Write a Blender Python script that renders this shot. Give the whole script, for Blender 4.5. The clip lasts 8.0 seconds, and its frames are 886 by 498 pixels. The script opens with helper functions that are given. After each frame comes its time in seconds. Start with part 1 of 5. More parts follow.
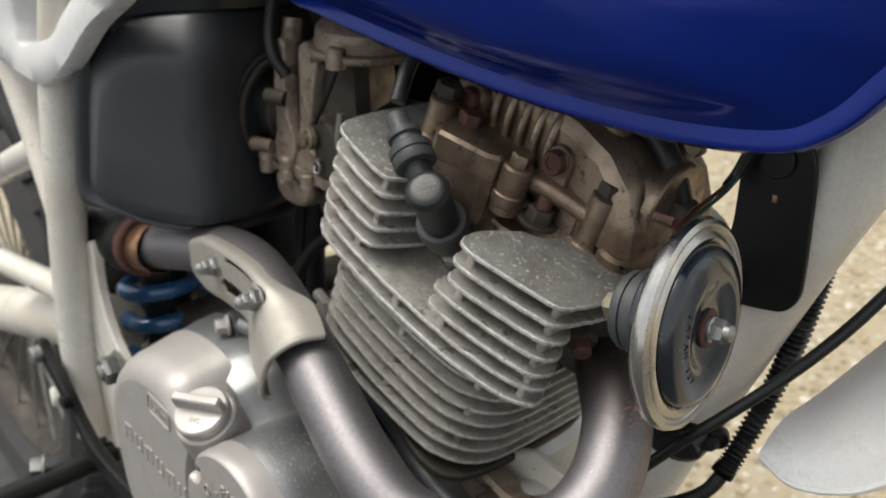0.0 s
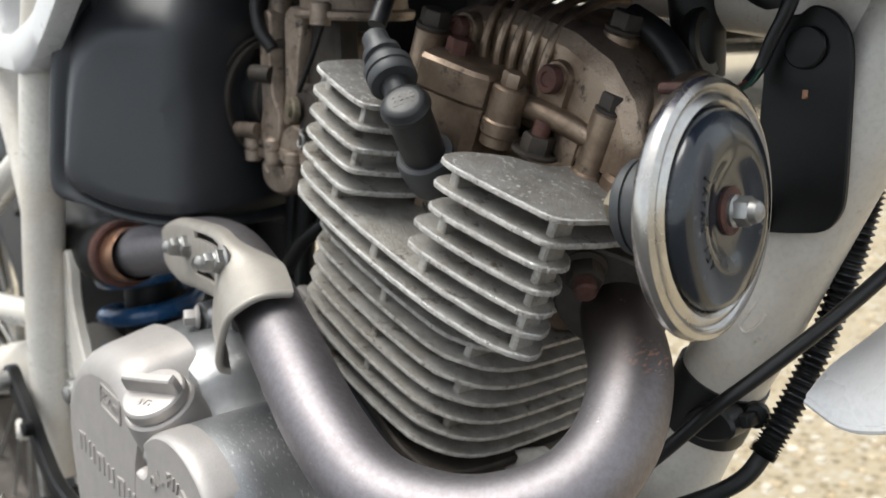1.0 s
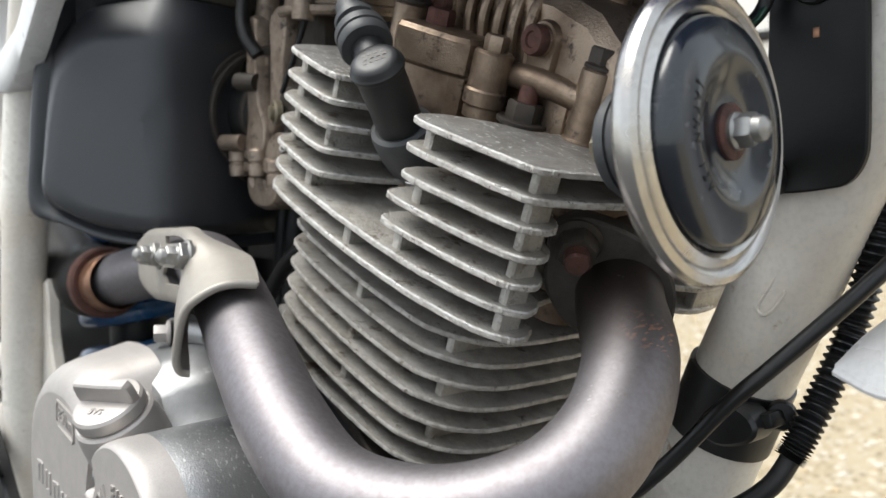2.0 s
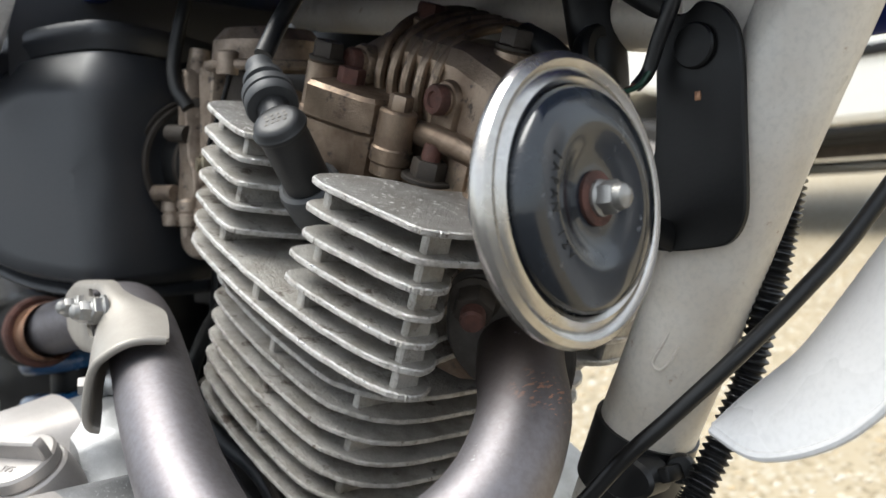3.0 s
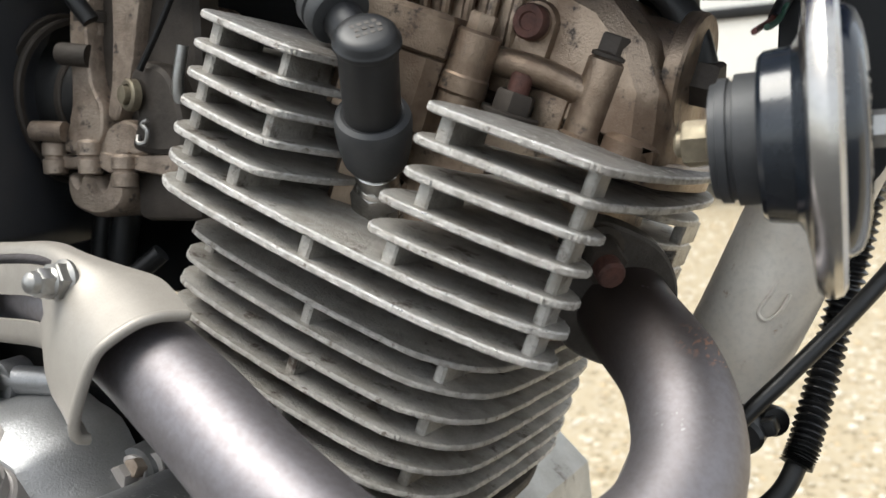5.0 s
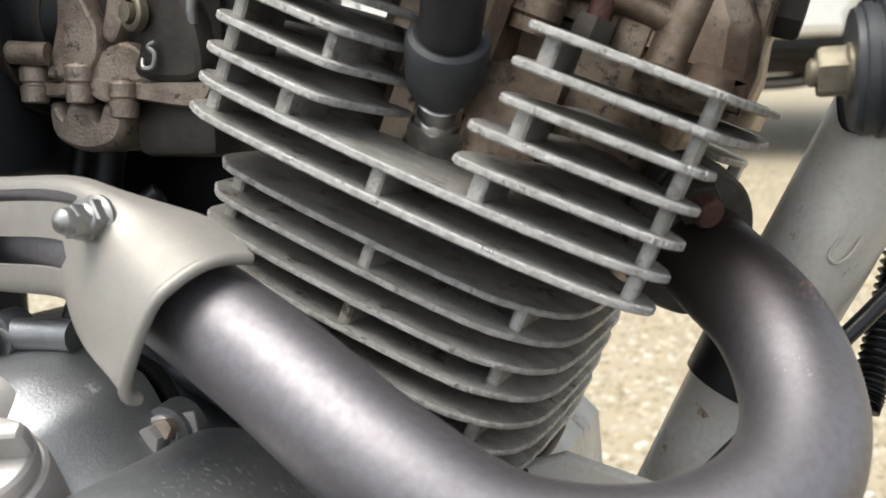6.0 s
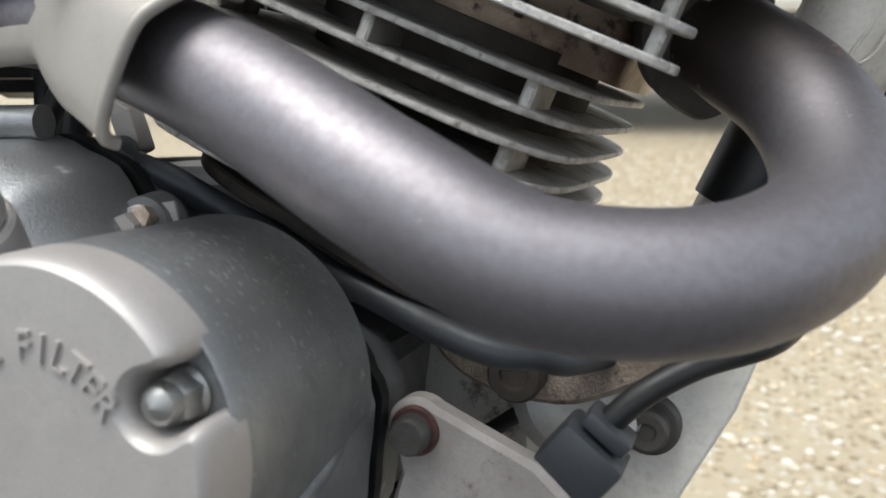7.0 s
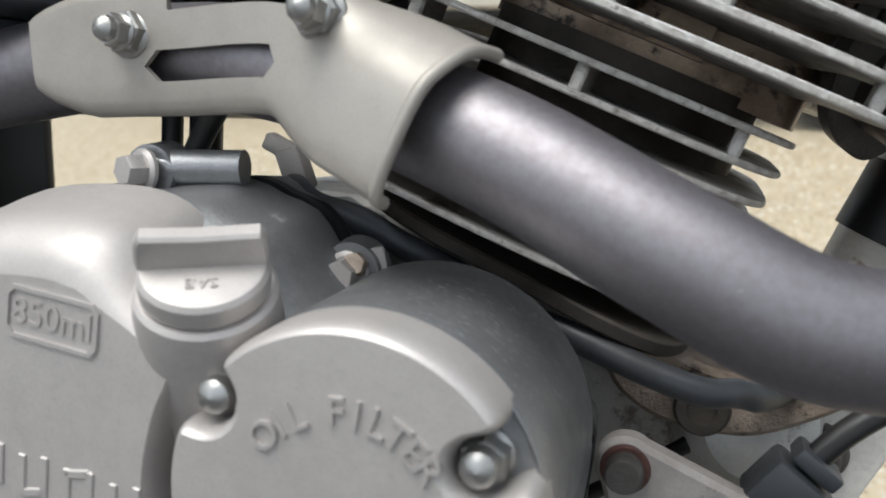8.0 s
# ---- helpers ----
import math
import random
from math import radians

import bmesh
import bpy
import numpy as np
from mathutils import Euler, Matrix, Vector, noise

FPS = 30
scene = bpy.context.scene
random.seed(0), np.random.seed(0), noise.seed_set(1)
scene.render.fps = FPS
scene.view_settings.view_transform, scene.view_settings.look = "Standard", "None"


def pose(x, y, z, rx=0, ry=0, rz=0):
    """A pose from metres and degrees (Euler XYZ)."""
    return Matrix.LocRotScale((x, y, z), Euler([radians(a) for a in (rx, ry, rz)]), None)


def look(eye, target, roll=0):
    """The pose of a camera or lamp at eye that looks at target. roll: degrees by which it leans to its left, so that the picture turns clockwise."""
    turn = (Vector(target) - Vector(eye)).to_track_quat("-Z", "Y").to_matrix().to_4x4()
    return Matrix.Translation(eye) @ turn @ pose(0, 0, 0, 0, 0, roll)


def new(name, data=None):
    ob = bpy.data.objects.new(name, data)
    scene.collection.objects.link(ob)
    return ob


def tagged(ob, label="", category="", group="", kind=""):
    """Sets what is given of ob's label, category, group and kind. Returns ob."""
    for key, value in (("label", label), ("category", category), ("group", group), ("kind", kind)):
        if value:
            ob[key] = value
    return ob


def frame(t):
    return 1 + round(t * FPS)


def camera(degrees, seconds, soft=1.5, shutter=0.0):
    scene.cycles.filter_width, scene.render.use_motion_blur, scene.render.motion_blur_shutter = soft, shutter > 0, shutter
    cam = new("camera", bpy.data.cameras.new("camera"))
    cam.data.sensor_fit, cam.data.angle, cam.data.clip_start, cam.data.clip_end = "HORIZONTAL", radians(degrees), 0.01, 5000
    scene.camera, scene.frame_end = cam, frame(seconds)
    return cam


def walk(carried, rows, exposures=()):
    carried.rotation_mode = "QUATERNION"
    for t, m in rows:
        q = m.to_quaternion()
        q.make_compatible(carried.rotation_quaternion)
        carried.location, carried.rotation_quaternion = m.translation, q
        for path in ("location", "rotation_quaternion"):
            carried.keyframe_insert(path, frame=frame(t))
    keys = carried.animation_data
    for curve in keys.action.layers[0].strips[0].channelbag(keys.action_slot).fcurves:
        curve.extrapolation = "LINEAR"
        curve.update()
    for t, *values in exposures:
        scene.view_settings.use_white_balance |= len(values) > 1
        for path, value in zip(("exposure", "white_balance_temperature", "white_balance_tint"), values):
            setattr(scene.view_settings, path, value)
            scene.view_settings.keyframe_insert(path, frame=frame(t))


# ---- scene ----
# The motorcycle is built in its own upright frame (x forward, y to its left, z up) and leans on its side stand.
BASE = Vector((-0.2, 0.53, 0.0))
LEAN_DEG = -8.0
STAND = Matrix.Translation(BASE) @ Matrix.Rotation(radians(LEAN_DEG), 4, "X")
RIDE = STAND @ Matrix.Translation(-BASE)
cam = camera(54.2, 8.0, shutter=0.12)
PATH = [
    (0, (0.10559, 0.19927, 0.78039), (-1.26527, 1.48078, 0.08867), -0.325),
    (0.5, (0.10088, 0.21893, 0.73093), (-1.33241, 1.48573, 0.14704), -0.514),
    (1, (0.10067, 0.23133, 0.68581), (-1.38709, 1.51307, 0.30670), -0.775),
    (1.2, (0.10324, 0.23663, 0.65509), (-1.40402, 1.51582, 0.35205), -0.673),
    (2.5, (0.08562, 0.27982, 0.63710), (-1.47399, 1.52713, 0.52821), -1.563),
    (3, (0.11239, 0.28368, 0.64421), (-1.42365, 1.56251, 0.57227), -1.516),
    (3.5, (0.09983, 0.26905, 0.65232), (-1.31969, 1.67504, 0.56217), -1.557),
    (4, (0.05204, 0.23654, 0.64559), (-1.22937, 1.76631, 0.51221), -1.413),
    (4.2, (0.04014, 0.23734, 0.63897), (-1.22658, 1.77930, 0.50572), -1.571),
    (5.3, (-0.03774, 0.23118, 0.63900), (-0.91645, 2.01744, 0.44624), -0.581),
    (5.5, (-0.04956, 0.23184, 0.64512), (-0.89362, 2.02898, 0.40466), -0.434),
    (6, (-0.07282, 0.22796, 0.63293), (-0.84084, 2.05467, 0.36224), -0.211),
    (6.5, (-0.07485, 0.23442, 0.58571), (-0.81186, 2.07230, 0.30459), 0.195),
    (7, (-0.08523, 0.23303, 0.57426), (-0.78197, 2.08282, 0.26960), 0.863),
    (7.5, (-0.11063, 0.21933, 0.57086), (-0.75444, 2.08564, 0.25089), 1.319),
    (8, (-0.15300, 0.20655, 0.59014), (-0.72986, 2.09187, 0.25431), 1.052),
]
walk(cam, [(t, RIDE @ look(eye, target, roll)) for t, eye, target, roll in PATH],
     [(0.0, 0.38, 6750, 6), (0.7, 0.58, 6500, 6), (2.3, 0.82, 6450, 6), (4.2, 0.86, 6300, 6), (5.5, 0.82, 6650, 6), (6.5, 0.70, 6250, 6), (8.0, 0.58, 6250, 6)])
cam.data.dof.use_dof, cam.data.dof.focus_distance, cam.data.dof.aperture_fstop = True, 0.285, 16.0

# ---- world and light ----
SUN_UP, SUN_ROUND = 70.0, 222.0
world = bpy.data.worlds.new("sky")
scene.world = world
world.use_nodes = True
wn = world.node_tree
sky = wn.nodes.new("ShaderNodeTexSky")
sky.sky_type, sky.sun_disc = "NISHITA", False
sky.sun_elevation, sky.sun_rotation = radians(SUN_UP), radians(SUN_ROUND)
sky.air_density, sky.dust_density, sky.ozone_density = 1.0, 4.0, 1.0
wn.nodes["Background"].inputs["Strength"].default_value = 0.15
veil = wn.nodes.new("ShaderNodeMix")  # thin even cloud over the blue
veil.data_type = "RGBA"
veil.inputs["Factor"].default_value = 0.6
veil.inputs["B"].default_value = (6.2, 6.3, 6.5, 1.0)
wn.links.new(sky.outputs["Color"], veil.inputs["A"])
wn.links.new(veil.outputs["Result"], wn.nodes["Background"].inputs["Color"])
sun_data = bpy.data.lights.new("sun", "SUN")
sun_data.energy, sun_data.angle, sun_data.color = 2.4, radians(40), (1.0, 0.98, 0.955)
sun = new("sun", sun_data)
sun.matrix_world = look((0, 0, 5), (0, 0, 0))
a = radians(SUN_ROUND)
sun.matrix_world = look(Vector((math.sin(a) * math.cos(radians(SUN_UP)), math.cos(a) * math.cos(radians(SUN_UP)), math.sin(radians(SUN_UP)))) * 5, (0, 0, 0))


# ---- materials ----
def mat(name, base, rough=0.5, metal=0.0, second=None, scale=40.0, amount=0.5, fine=400.0, bump=0.15, bump_size=0.0004,
        coat=0.0, dirt=None, dirt_scale=25.0, dirt_from=0.55, spec=0.5, rough_var=0.12):
    """A surface with colour patches at two scales, dirt with ragged outlines and fine relief."""
    m = bpy.data.materials.new(name)
    m.use_nodes = True
    t = m.node_tree
    b = t.nodes["Principled BSDF"]
    b.inputs["Metallic"].default_value, b.inputs["Coat Weight"].default_value = metal, coat
    b.inputs["Coat Roughness"].default_value, b.inputs["Specular IOR Level"].default_value = 0.05, spec
    tc = t.nodes.new("ShaderNodeTexCoord")

    def noise_at(size, detail=4.0, rough_n=0.6):
        n = t.nodes.new("ShaderNodeTexNoise")
        n.inputs["Scale"].default_value, n.inputs["Detail"].default_value, n.inputs["Roughness"].default_value = size, detail, rough_n
        t.links.new(tc.outputs["Object"], n.inputs["Vector"])
        return n.outputs["Fac"]

    def ramp(value, low, high):
        r = t.nodes.new("ShaderNodeMapRange")
        r.interpolation_type = "SMOOTHSTEP"
        r.inputs["From Min"].default_value, r.inputs["From Max"].default_value = low, high
        t.links.new(value, r.inputs["Value"])
        return r.outputs["Result"]

    def mix(fac, one, two):
        x = t.nodes.new("ShaderNodeMix")
        x.data_type = "RGBA"
        for socket, v in ((x.inputs["Factor"], fac), (x.inputs["A"], one), (x.inputs["B"], two)):
            if isinstance(v, (int, float)):
                socket.default_value = v
            elif isinstance(v, tuple):
                socket.default_value = (*v, 1.0)
            else:
                t.links.new(v, socket)
        return x.outputs["Result"]

    def times(value, factor):
        x = t.nodes.new("ShaderNodeMath")
        x.operation = "MULTIPLY"
        t.links.new(value, x.inputs[0])
        x.inputs[1].default_value = factor
        return x.outputs[0]

    large, small = noise_at(scale), noise_at(fine, 3.0)
    second = second or tuple(c * 0.75 for c in base)
    colour = mix(times(ramp(large, 0.35, 0.7), amount), base, second)
    colour = mix(times(ramp(small, 0.4, 0.75), 0.35 * amount), colour, tuple(c * 0.6 for c in base))
    rough_value = t.nodes.new("ShaderNodeMapRange")
    rough_value.inputs["To Min"].default_value, rough_value.inputs["To Max"].default_value = max(0.02, rough - rough_var), min(1.0, rough + rough_var)
    rough_value.inputs["From Min"].default_value, rough_value.inputs["From Max"].default_value = 0.3, 0.7
    t.links.new(large, rough_value.inputs["Value"])
    rough_out = rough_value.outputs["Result"]
    metal_out = None
    if dirt:
        fac = ramp(noise_at(dirt_scale, 8.0, 0.7), dirt_from, dirt_from + 0.12)
        colour = mix(fac, colour, dirt)
        inv = t.nodes.new("ShaderNodeMapRange")
        inv.inputs["To Min"].default_value, inv.inputs["To Max"].default_value = metal, metal * 0.2
        t.links.new(fac, inv.inputs["Value"])
        metal_out = inv.outputs["Result"]
        t.links.new(metal_out, b.inputs["Metallic"])
    t.links.new(colour, b.inputs["Base Color"])
    t.links.new(rough_out, b.inputs["Roughness"])
    bm_node = t.nodes.new("ShaderNodeBump")
    bm_node.inputs["Strength"].default_value, bm_node.inputs["Distance"].default_value = bump, bump_size
    t.links.new(small, bm_node.inputs["Height"])
    t.links.new(bm_node.outputs["Normal"], b.inputs["Normal"])
    return m


M = {
    "fin": mat("weathered_cast_aluminium", (0.49, 0.47, 0.435), 0.55, 0.55, (0.27, 0.248, 0.215), 60, 0.95, 900, 0.9, 0.0008, dirt=(0.095, 0.072, 0.056), dirt_scale=85, dirt_from=0.55),
    "fin_edge": mat("worn_fin_edge", (0.64, 0.62, 0.585), 0.45, 0.7, (0.41, 0.385, 0.35), 260, 0.95, 2600, 1.0, 0.0009, dirt=(0.20, 0.168, 0.14), dirt_scale=300, dirt_from=0.555),
    "fin_bright": mat("pale_upper_fin_corner", (0.74, 0.73, 0.71), 0.36, 0.85, (0.50, 0.48, 0.45), 300, 0.95, 2600, 0.9, 0.0007, dirt=(0.40, 0.37, 0.335), dirt_scale=120, dirt_from=0.50),
    "fin_top": mat("dark_chipped_fin_top", (0.30, 0.29, 0.275), 0.5, 0.5, (0.18, 0.168, 0.15), 60, 0.9, 900, 0.8, 0.0007, dirt=(0.68, 0.67, 0.65), dirt_scale=420, dirt_from=0.555),
    "seal": mat("dusty_grey_rubber_seal", (0.040, 0.042, 0.045), 0.5, 0.0, (0.060, 0.060, 0.060), 60, 0.8, 900, 0.25, 0.0003, spec=0.4),
    "head": mat("heat_stained_cast_aluminium", (0.35, 0.27, 0.20), 0.40, 0.8, (0.15, 0.103, 0.072), 42, 1.0, 1300, 0.4, 0.0006, dirt=(0.030, 0.021, 0.016), dirt_scale=110, dirt_from=0.545),
    # scuffed metal, darkened to carry the shade on the case's sides and tops
    "worn": mat("scuffed_shade_darkened_aluminium", (0.275, 0.277, 0.28), 0.45, 0.72, (0.165, 0.167, 0.17), 30, 0.95, 1300, 0.4, 0.0004, dirt=(0.34, 0.34, 0.34), dirt_scale=120, dirt_from=0.60),
    "cover": mat("silver_painted_case", (0.435, 0.405, 0.382), 0.48, 0.45, (0.35, 0.324, 0.304), 30, 0.8, 1500, 0.18, 0.0002, dirt=(0.22, 0.197, 0.18), dirt_scale=170, dirt_from=0.64),
    "carb": mat("grimy_carburettor_casting", (0.36, 0.29, 0.23), 0.45, 0.55, (0.16, 0.12, 0.09), 70, 0.95, 900, 0.6, 0.0008, dirt=(0.03, 0.022, 0.018), dirt_scale=130, dirt_from=0.55),
    "grey_cast": mat("dull_grey_steel_plate", (0.10, 0.092, 0.084), 0.55, 0.5, (0.06, 0.052, 0.046), 60, 0.9, 900, 0.4, 0.0005, dirt=(0.05, 0.036, 0.03), dirt_scale=70, dirt_from=0.58),
    "satin": mat("satin_black_airbox_plastic", (0.027, 0.029, 0.033), 0.44, 0.0, (0.036, 0.037, 0.040), 25, 0.8, 900, 0.3, 0.0003, dirt=(0.07, 0.068, 0.067), dirt_scale=60, dirt_from=0.68, spec=0.6),
    "copper": mat("heat_browned_steel", (0.36, 0.20, 0.12), 0.4, 0.85, (0.16, 0.085, 0.06), 60, 0.9, 800, 0.3, 0.0003),
    "steel": mat("heat_tinted_steel_pipe", (0.225, 0.212, 0.222), 0.51, 0.9, (0.172, 0.150, 0.152), 420, 0.5, 1200, 0.25, 0.0002, rough_var=0.02),
    "shield": mat("champagne_painted_shield", (0.335, 0.308, 0.272), 0.48, 0.35, (0.275, 0.25, 0.218), 45, 0.6, 1600, 0.2, 0.0002, dirt=(0.20, 0.13, 0.085), dirt_scale=45, dirt_from=0.67),
    "chrome": mat("chromed_steel", (0.55, 0.535, 0.51), 0.24, 1.0, (0.42, 0.385, 0.34), 60, 0.7, 600, 0.1, 0.0002, dirt=(0.25, 0.19, 0.14), dirt_scale=120, dirt_from=0.70, rough_var=0.06),
    "zinc": mat("zinc_plated_steel", (0.36, 0.355, 0.34), 0.44, 0.9, (0.24, 0.225, 0.205), 120, 0.7, 700, 0.15, 0.0003),
    "mount": mat("brownish_grey_painted_bracket", (0.36, 0.33, 0.305), 0.6, 0.1, (0.26, 0.228, 0.205), 60, 0.85, 1200, 0.3, 0.0004, dirt=(0.13, 0.092, 0.07), dirt_scale=70, dirt_from=0.60),
    "rust": mat("rusty_steel", (0.115, 0.050, 0.038), 0.65, 0.4, (0.06, 0.033, 0.027), 150, 0.9, 900, 0.6, 0.0006),
    "brass": mat("dull_yellow_passivated_steel", (0.27, 0.235, 0.165), 0.5, 0.6, (0.16, 0.13, 0.095), 150, 0.8, 800, 0.3, 0.0003),
    "horn_black": mat("glossy_black_enamel", (0.010, 0.013, 0.018), 0.2, 0.0, (0.022, 0.027, 0.034), 50, 0.8, 500, 0.08, 0.0002, coat=0.3, dirt=(0.13, 0.135, 0.14), dirt_scale=170, dirt_from=0.62),
    "cable": mat("black_cable_sheath", (0.005, 0.005, 0.0055), 0.4, 0.0, (0.010, 0.010, 0.010), 60, 0.8, 700, 0.15, 0.0003),
    "case": mat("pale_cast_crankcase", (0.52, 0.51, 0.48), 0.5, 0.3, (0.40, 0.385, 0.35), 40, 0.8, 900, 0.25, 0.0004, dirt=(0.15, 0.12, 0.10), dirt_scale=45, dirt_from=0.54),
    "hose": mat("dusty_grey_black_hose", (0.036, 0.039, 0.043), 0.5, 0.0, (0.024, 0.024, 0.026), 60, 0.8, 700, 0.2, 0.0003),
    "rubber": mat("black_rubber", (0.007, 0.0075, 0.008), 0.45, 0.0, (0.018, 0.017, 0.016), 60, 0.8, 700, 0.2, 0.0003, spec=0.4),
    "plastic": mat("black_moulded_plastic", (0.007, 0.007, 0.007), 0.45, 0.0, (0.013, 0.0125, 0.012), 30, 0.8, 900, 0.25, 0.0003, spec=0.35),
    "cap": mat("grey_black_bakelite", (0.013, 0.0135, 0.0145), 0.46, 0.0, (0.024, 0.023, 0.022), 60, 0.8, 600, 0.15, 0.0003, dirt=(0.06, 0.055, 0.05), dirt_scale=140, dirt_from=0.66),
    "white": mat("aged_white_paint", (0.65, 0.615, 0.555), 0.36, 0.0, (0.55, 0.485, 0.40), 18, 0.85, 500, 0.08, 0.0003, coat=0.15, dirt=(0.27, 0.15, 0.07), dirt_scale=120, dirt_from=0.615),
    "fender": mat("white_fender_plastic", (0.66, 0.65, 0.64), 0.3, 0.0, (0.60, 0.585, 0.565), 14, 0.6, 600, 0.05, 0.0002, dirt=(0.3, 0.28, 0.26), dirt_scale=70, dirt_from=0.74),
    "blue": mat("blue_metallic_lacquer", (0.0006, 0.013, 0.15), 0.15, 0.3, (0.0006, 0.008, 0.105), 20, 0.5, 2500, 0.03, 0.0001, spec=0.35),
    "blue_spring": mat("blue_painted_spring", (0.02, 0.09, 0.22), 0.3, 0.0, (0.02, 0.06, 0.15), 60, 0.7, coat=0.5),
    "dark_metal": mat("black_painted_steel", (0.005, 0.005, 0.005), 0.42, 0.0, (0.010, 0.0095, 0.009), 40, 0.8, 700, 0.2, 0.0003, spec=0.25, dirt=(0.06, 0.045, 0.032), dirt_scale=50, dirt_from=0.68),
    "wire_red": mat("red_wire_sheath", (0.09, 0.025, 0.02), 0.5),
    "wire_green": mat("green_wire_sheath", (0.015, 0.05, 0.03), 0.5),
    "tyre": mat("tyre_rubber", (0.025, 0.025, 0.026), 0.8, 0.0, (0.05, 0.046, 0.042), 30, 0.8),
    "car_white": mat("car_white_paint", (0.78, 0.77, 0.73), 0.25, 0.0, (0.72, 0.71, 0.67), 3, 0.5, 200, 0.02, 0.0002, coat=0.6),
    # dirty metal; on the barrel core its dark colour also paints the gaps' shade
    "dirt_and_shade": mat("dirty_metal_and_gap_shade", (0.055, 0.044, 0.035), 0.65, 0.3, (0.03, 0.025, 0.02), 40, 0.9, 500, 0.4, 0.0006),
}


def scraped(m, marks):
    """Adds bare scrapes to a metal: each mark is (place, radius, colour, stretch of the strokes, threshold)."""
    t = m.node_tree
    b = t.nodes["Principled BSDF"]
    tc = t.nodes.new("ShaderNodeTexCoord")
    for place, radius, colour, stretch, low in marks:
        dist = t.nodes.new("ShaderNodeVectorMath")
        dist.operation = "DISTANCE"
        t.links.new(tc.outputs["Object"], dist.inputs[0])
        dist.inputs[1].default_value = Vector(place) - BASE
        near = t.nodes.new("ShaderNodeMapRange")
        near.inputs["From Min"].default_value, near.inputs["From Max"].default_value = radius, radius * 0.3
        t.links.new(dist.outputs["Value"], near.inputs["Value"])
        mp = t.nodes.new("ShaderNodeMapping")
        mp.inputs["Scale"].default_value = stretch
        t.links.new(tc.outputs["Object"], mp.inputs["Vector"])
        n = t.nodes.new("ShaderNodeTexNoise")
        n.inputs["Scale"].default_value, n.inputs["Detail"].default_value = 1.0, 6.0
        t.links.new(mp.outputs["Vector"], n.inputs["Vector"])
        cut = t.nodes.new("ShaderNodeMapRange")
        cut.inputs["From Min"].default_value, cut.inputs["From Max"].default_value = low, low + 0.05
        t.links.new(n.outputs["Fac"], cut.inputs["Value"])
        both = t.nodes.new("ShaderNodeMath")
        both.operation = "MULTIPLY"
        t.links.new(near.outputs["Result"], both.inputs[0])
        t.links.new(cut.outputs["Result"], both.inputs[1])
        x = t.nodes.new("ShaderNodeMix")
        x.data_type = "RGBA"
        t.links.new(both.outputs[0], x.inputs["Factor"])
        t.links.new(b.inputs["Base Color"].links[0].from_socket, x.inputs["A"])
        x.inputs["B"].default_value = (*colour, 1.0)
        t.links.new(x.outputs["Result"], b.inputs["Base Color"])


scraped(M["steel"], [((-0.0728, 0.4760, 0.5860), 0.013, (0.85, 0.42, 0.26), (700, 260, 900), 0.57), ((-0.0720, 0.4460, 0.5780), 0.013, (0.33, 0.33, 0.335), (420, 420, 420), 0.63), ((-0.140, 0.385, 0.545), 0.05, (0.36, 0.35, 0.34), (500, 700, 500), 0.70), ((-0.097, 0.490, 0.594), 0.045, (0.075, 0.058, 0.05), (160, 160, 160), 0.25)])
scraped(M["worn"], [((-0.200, 0.398, 0.540), 0.045, (0.45, 0.45, 0.45), (420, 900, 420), 0.61)])


# ---- mesh helpers ----
def spl(points, n=8, closed=False):
    p = [Vector(q) for q in points]
    p = [p[-1], *p, p[0], p[1]] if closed else [2 * p[0] - p[1], *p, 2 * p[-1] - p[-2]]
    out = []
    for i in range(1, len(p) - 2):
        for k in range(n):
            s = k / n
            a0, a1, a2, a3 = p[i - 1:i + 3]
            out.append(0.5 * (2 * a1 + (a2 - a0) * s + (2 * a0 - 5 * a1 + 4 * a2 - a3) * s * s + (3 * a1 - a0 - 3 * a2 + a3) * s ** 3))
    return out if closed else out + [p[-2]]


def bridge(bm, rings, closed=True, cap0=True, cap1=True):
    n = len(rings[0])
    for a_ring, b_ring in zip(rings, rings[1:]):
        for i in range(n if closed else n - 1):
            j = (i + 1) % n
            bm.faces.new((a_ring[i], a_ring[j], b_ring[j], b_ring[i]))
    if cap0:
        bm.faces.new(rings[0][::-1])
    if cap1:
        bm.faces.new(rings[-1])


def tube(points, r, seg=16, n=8, bm=None, cap=True):
    """A round bar along a smooth line; r is a number or a function of the way along (0 to 1)."""
    bm = bm or bmesh.new()
    line = spl(points, n) if n > 1 else [Vector(p) for p in points]
    ahead = (line[1] - line[0]).normalized()
    side = ahead.orthogonal().normalized()
    rings = []
    for i, p in enumerate(line):
        nxt = (line[min(i + 1, len(line) - 1)] - line[max(i - 1, 0)]).normalized()
        side = (side - nxt * side.dot(nxt)).normalized()
        up = nxt.cross(side)
        rad = r(i / (len(line) - 1)) if callable(r) else r
        rings.append([bm.verts.new(p + rad * (math.cos(2 * math.pi * k / seg) * side + math.sin(2 * math.pi * k / seg) * up)) for k in range(seg)])
    bridge(bm, rings, True, cap, cap)
    return bm


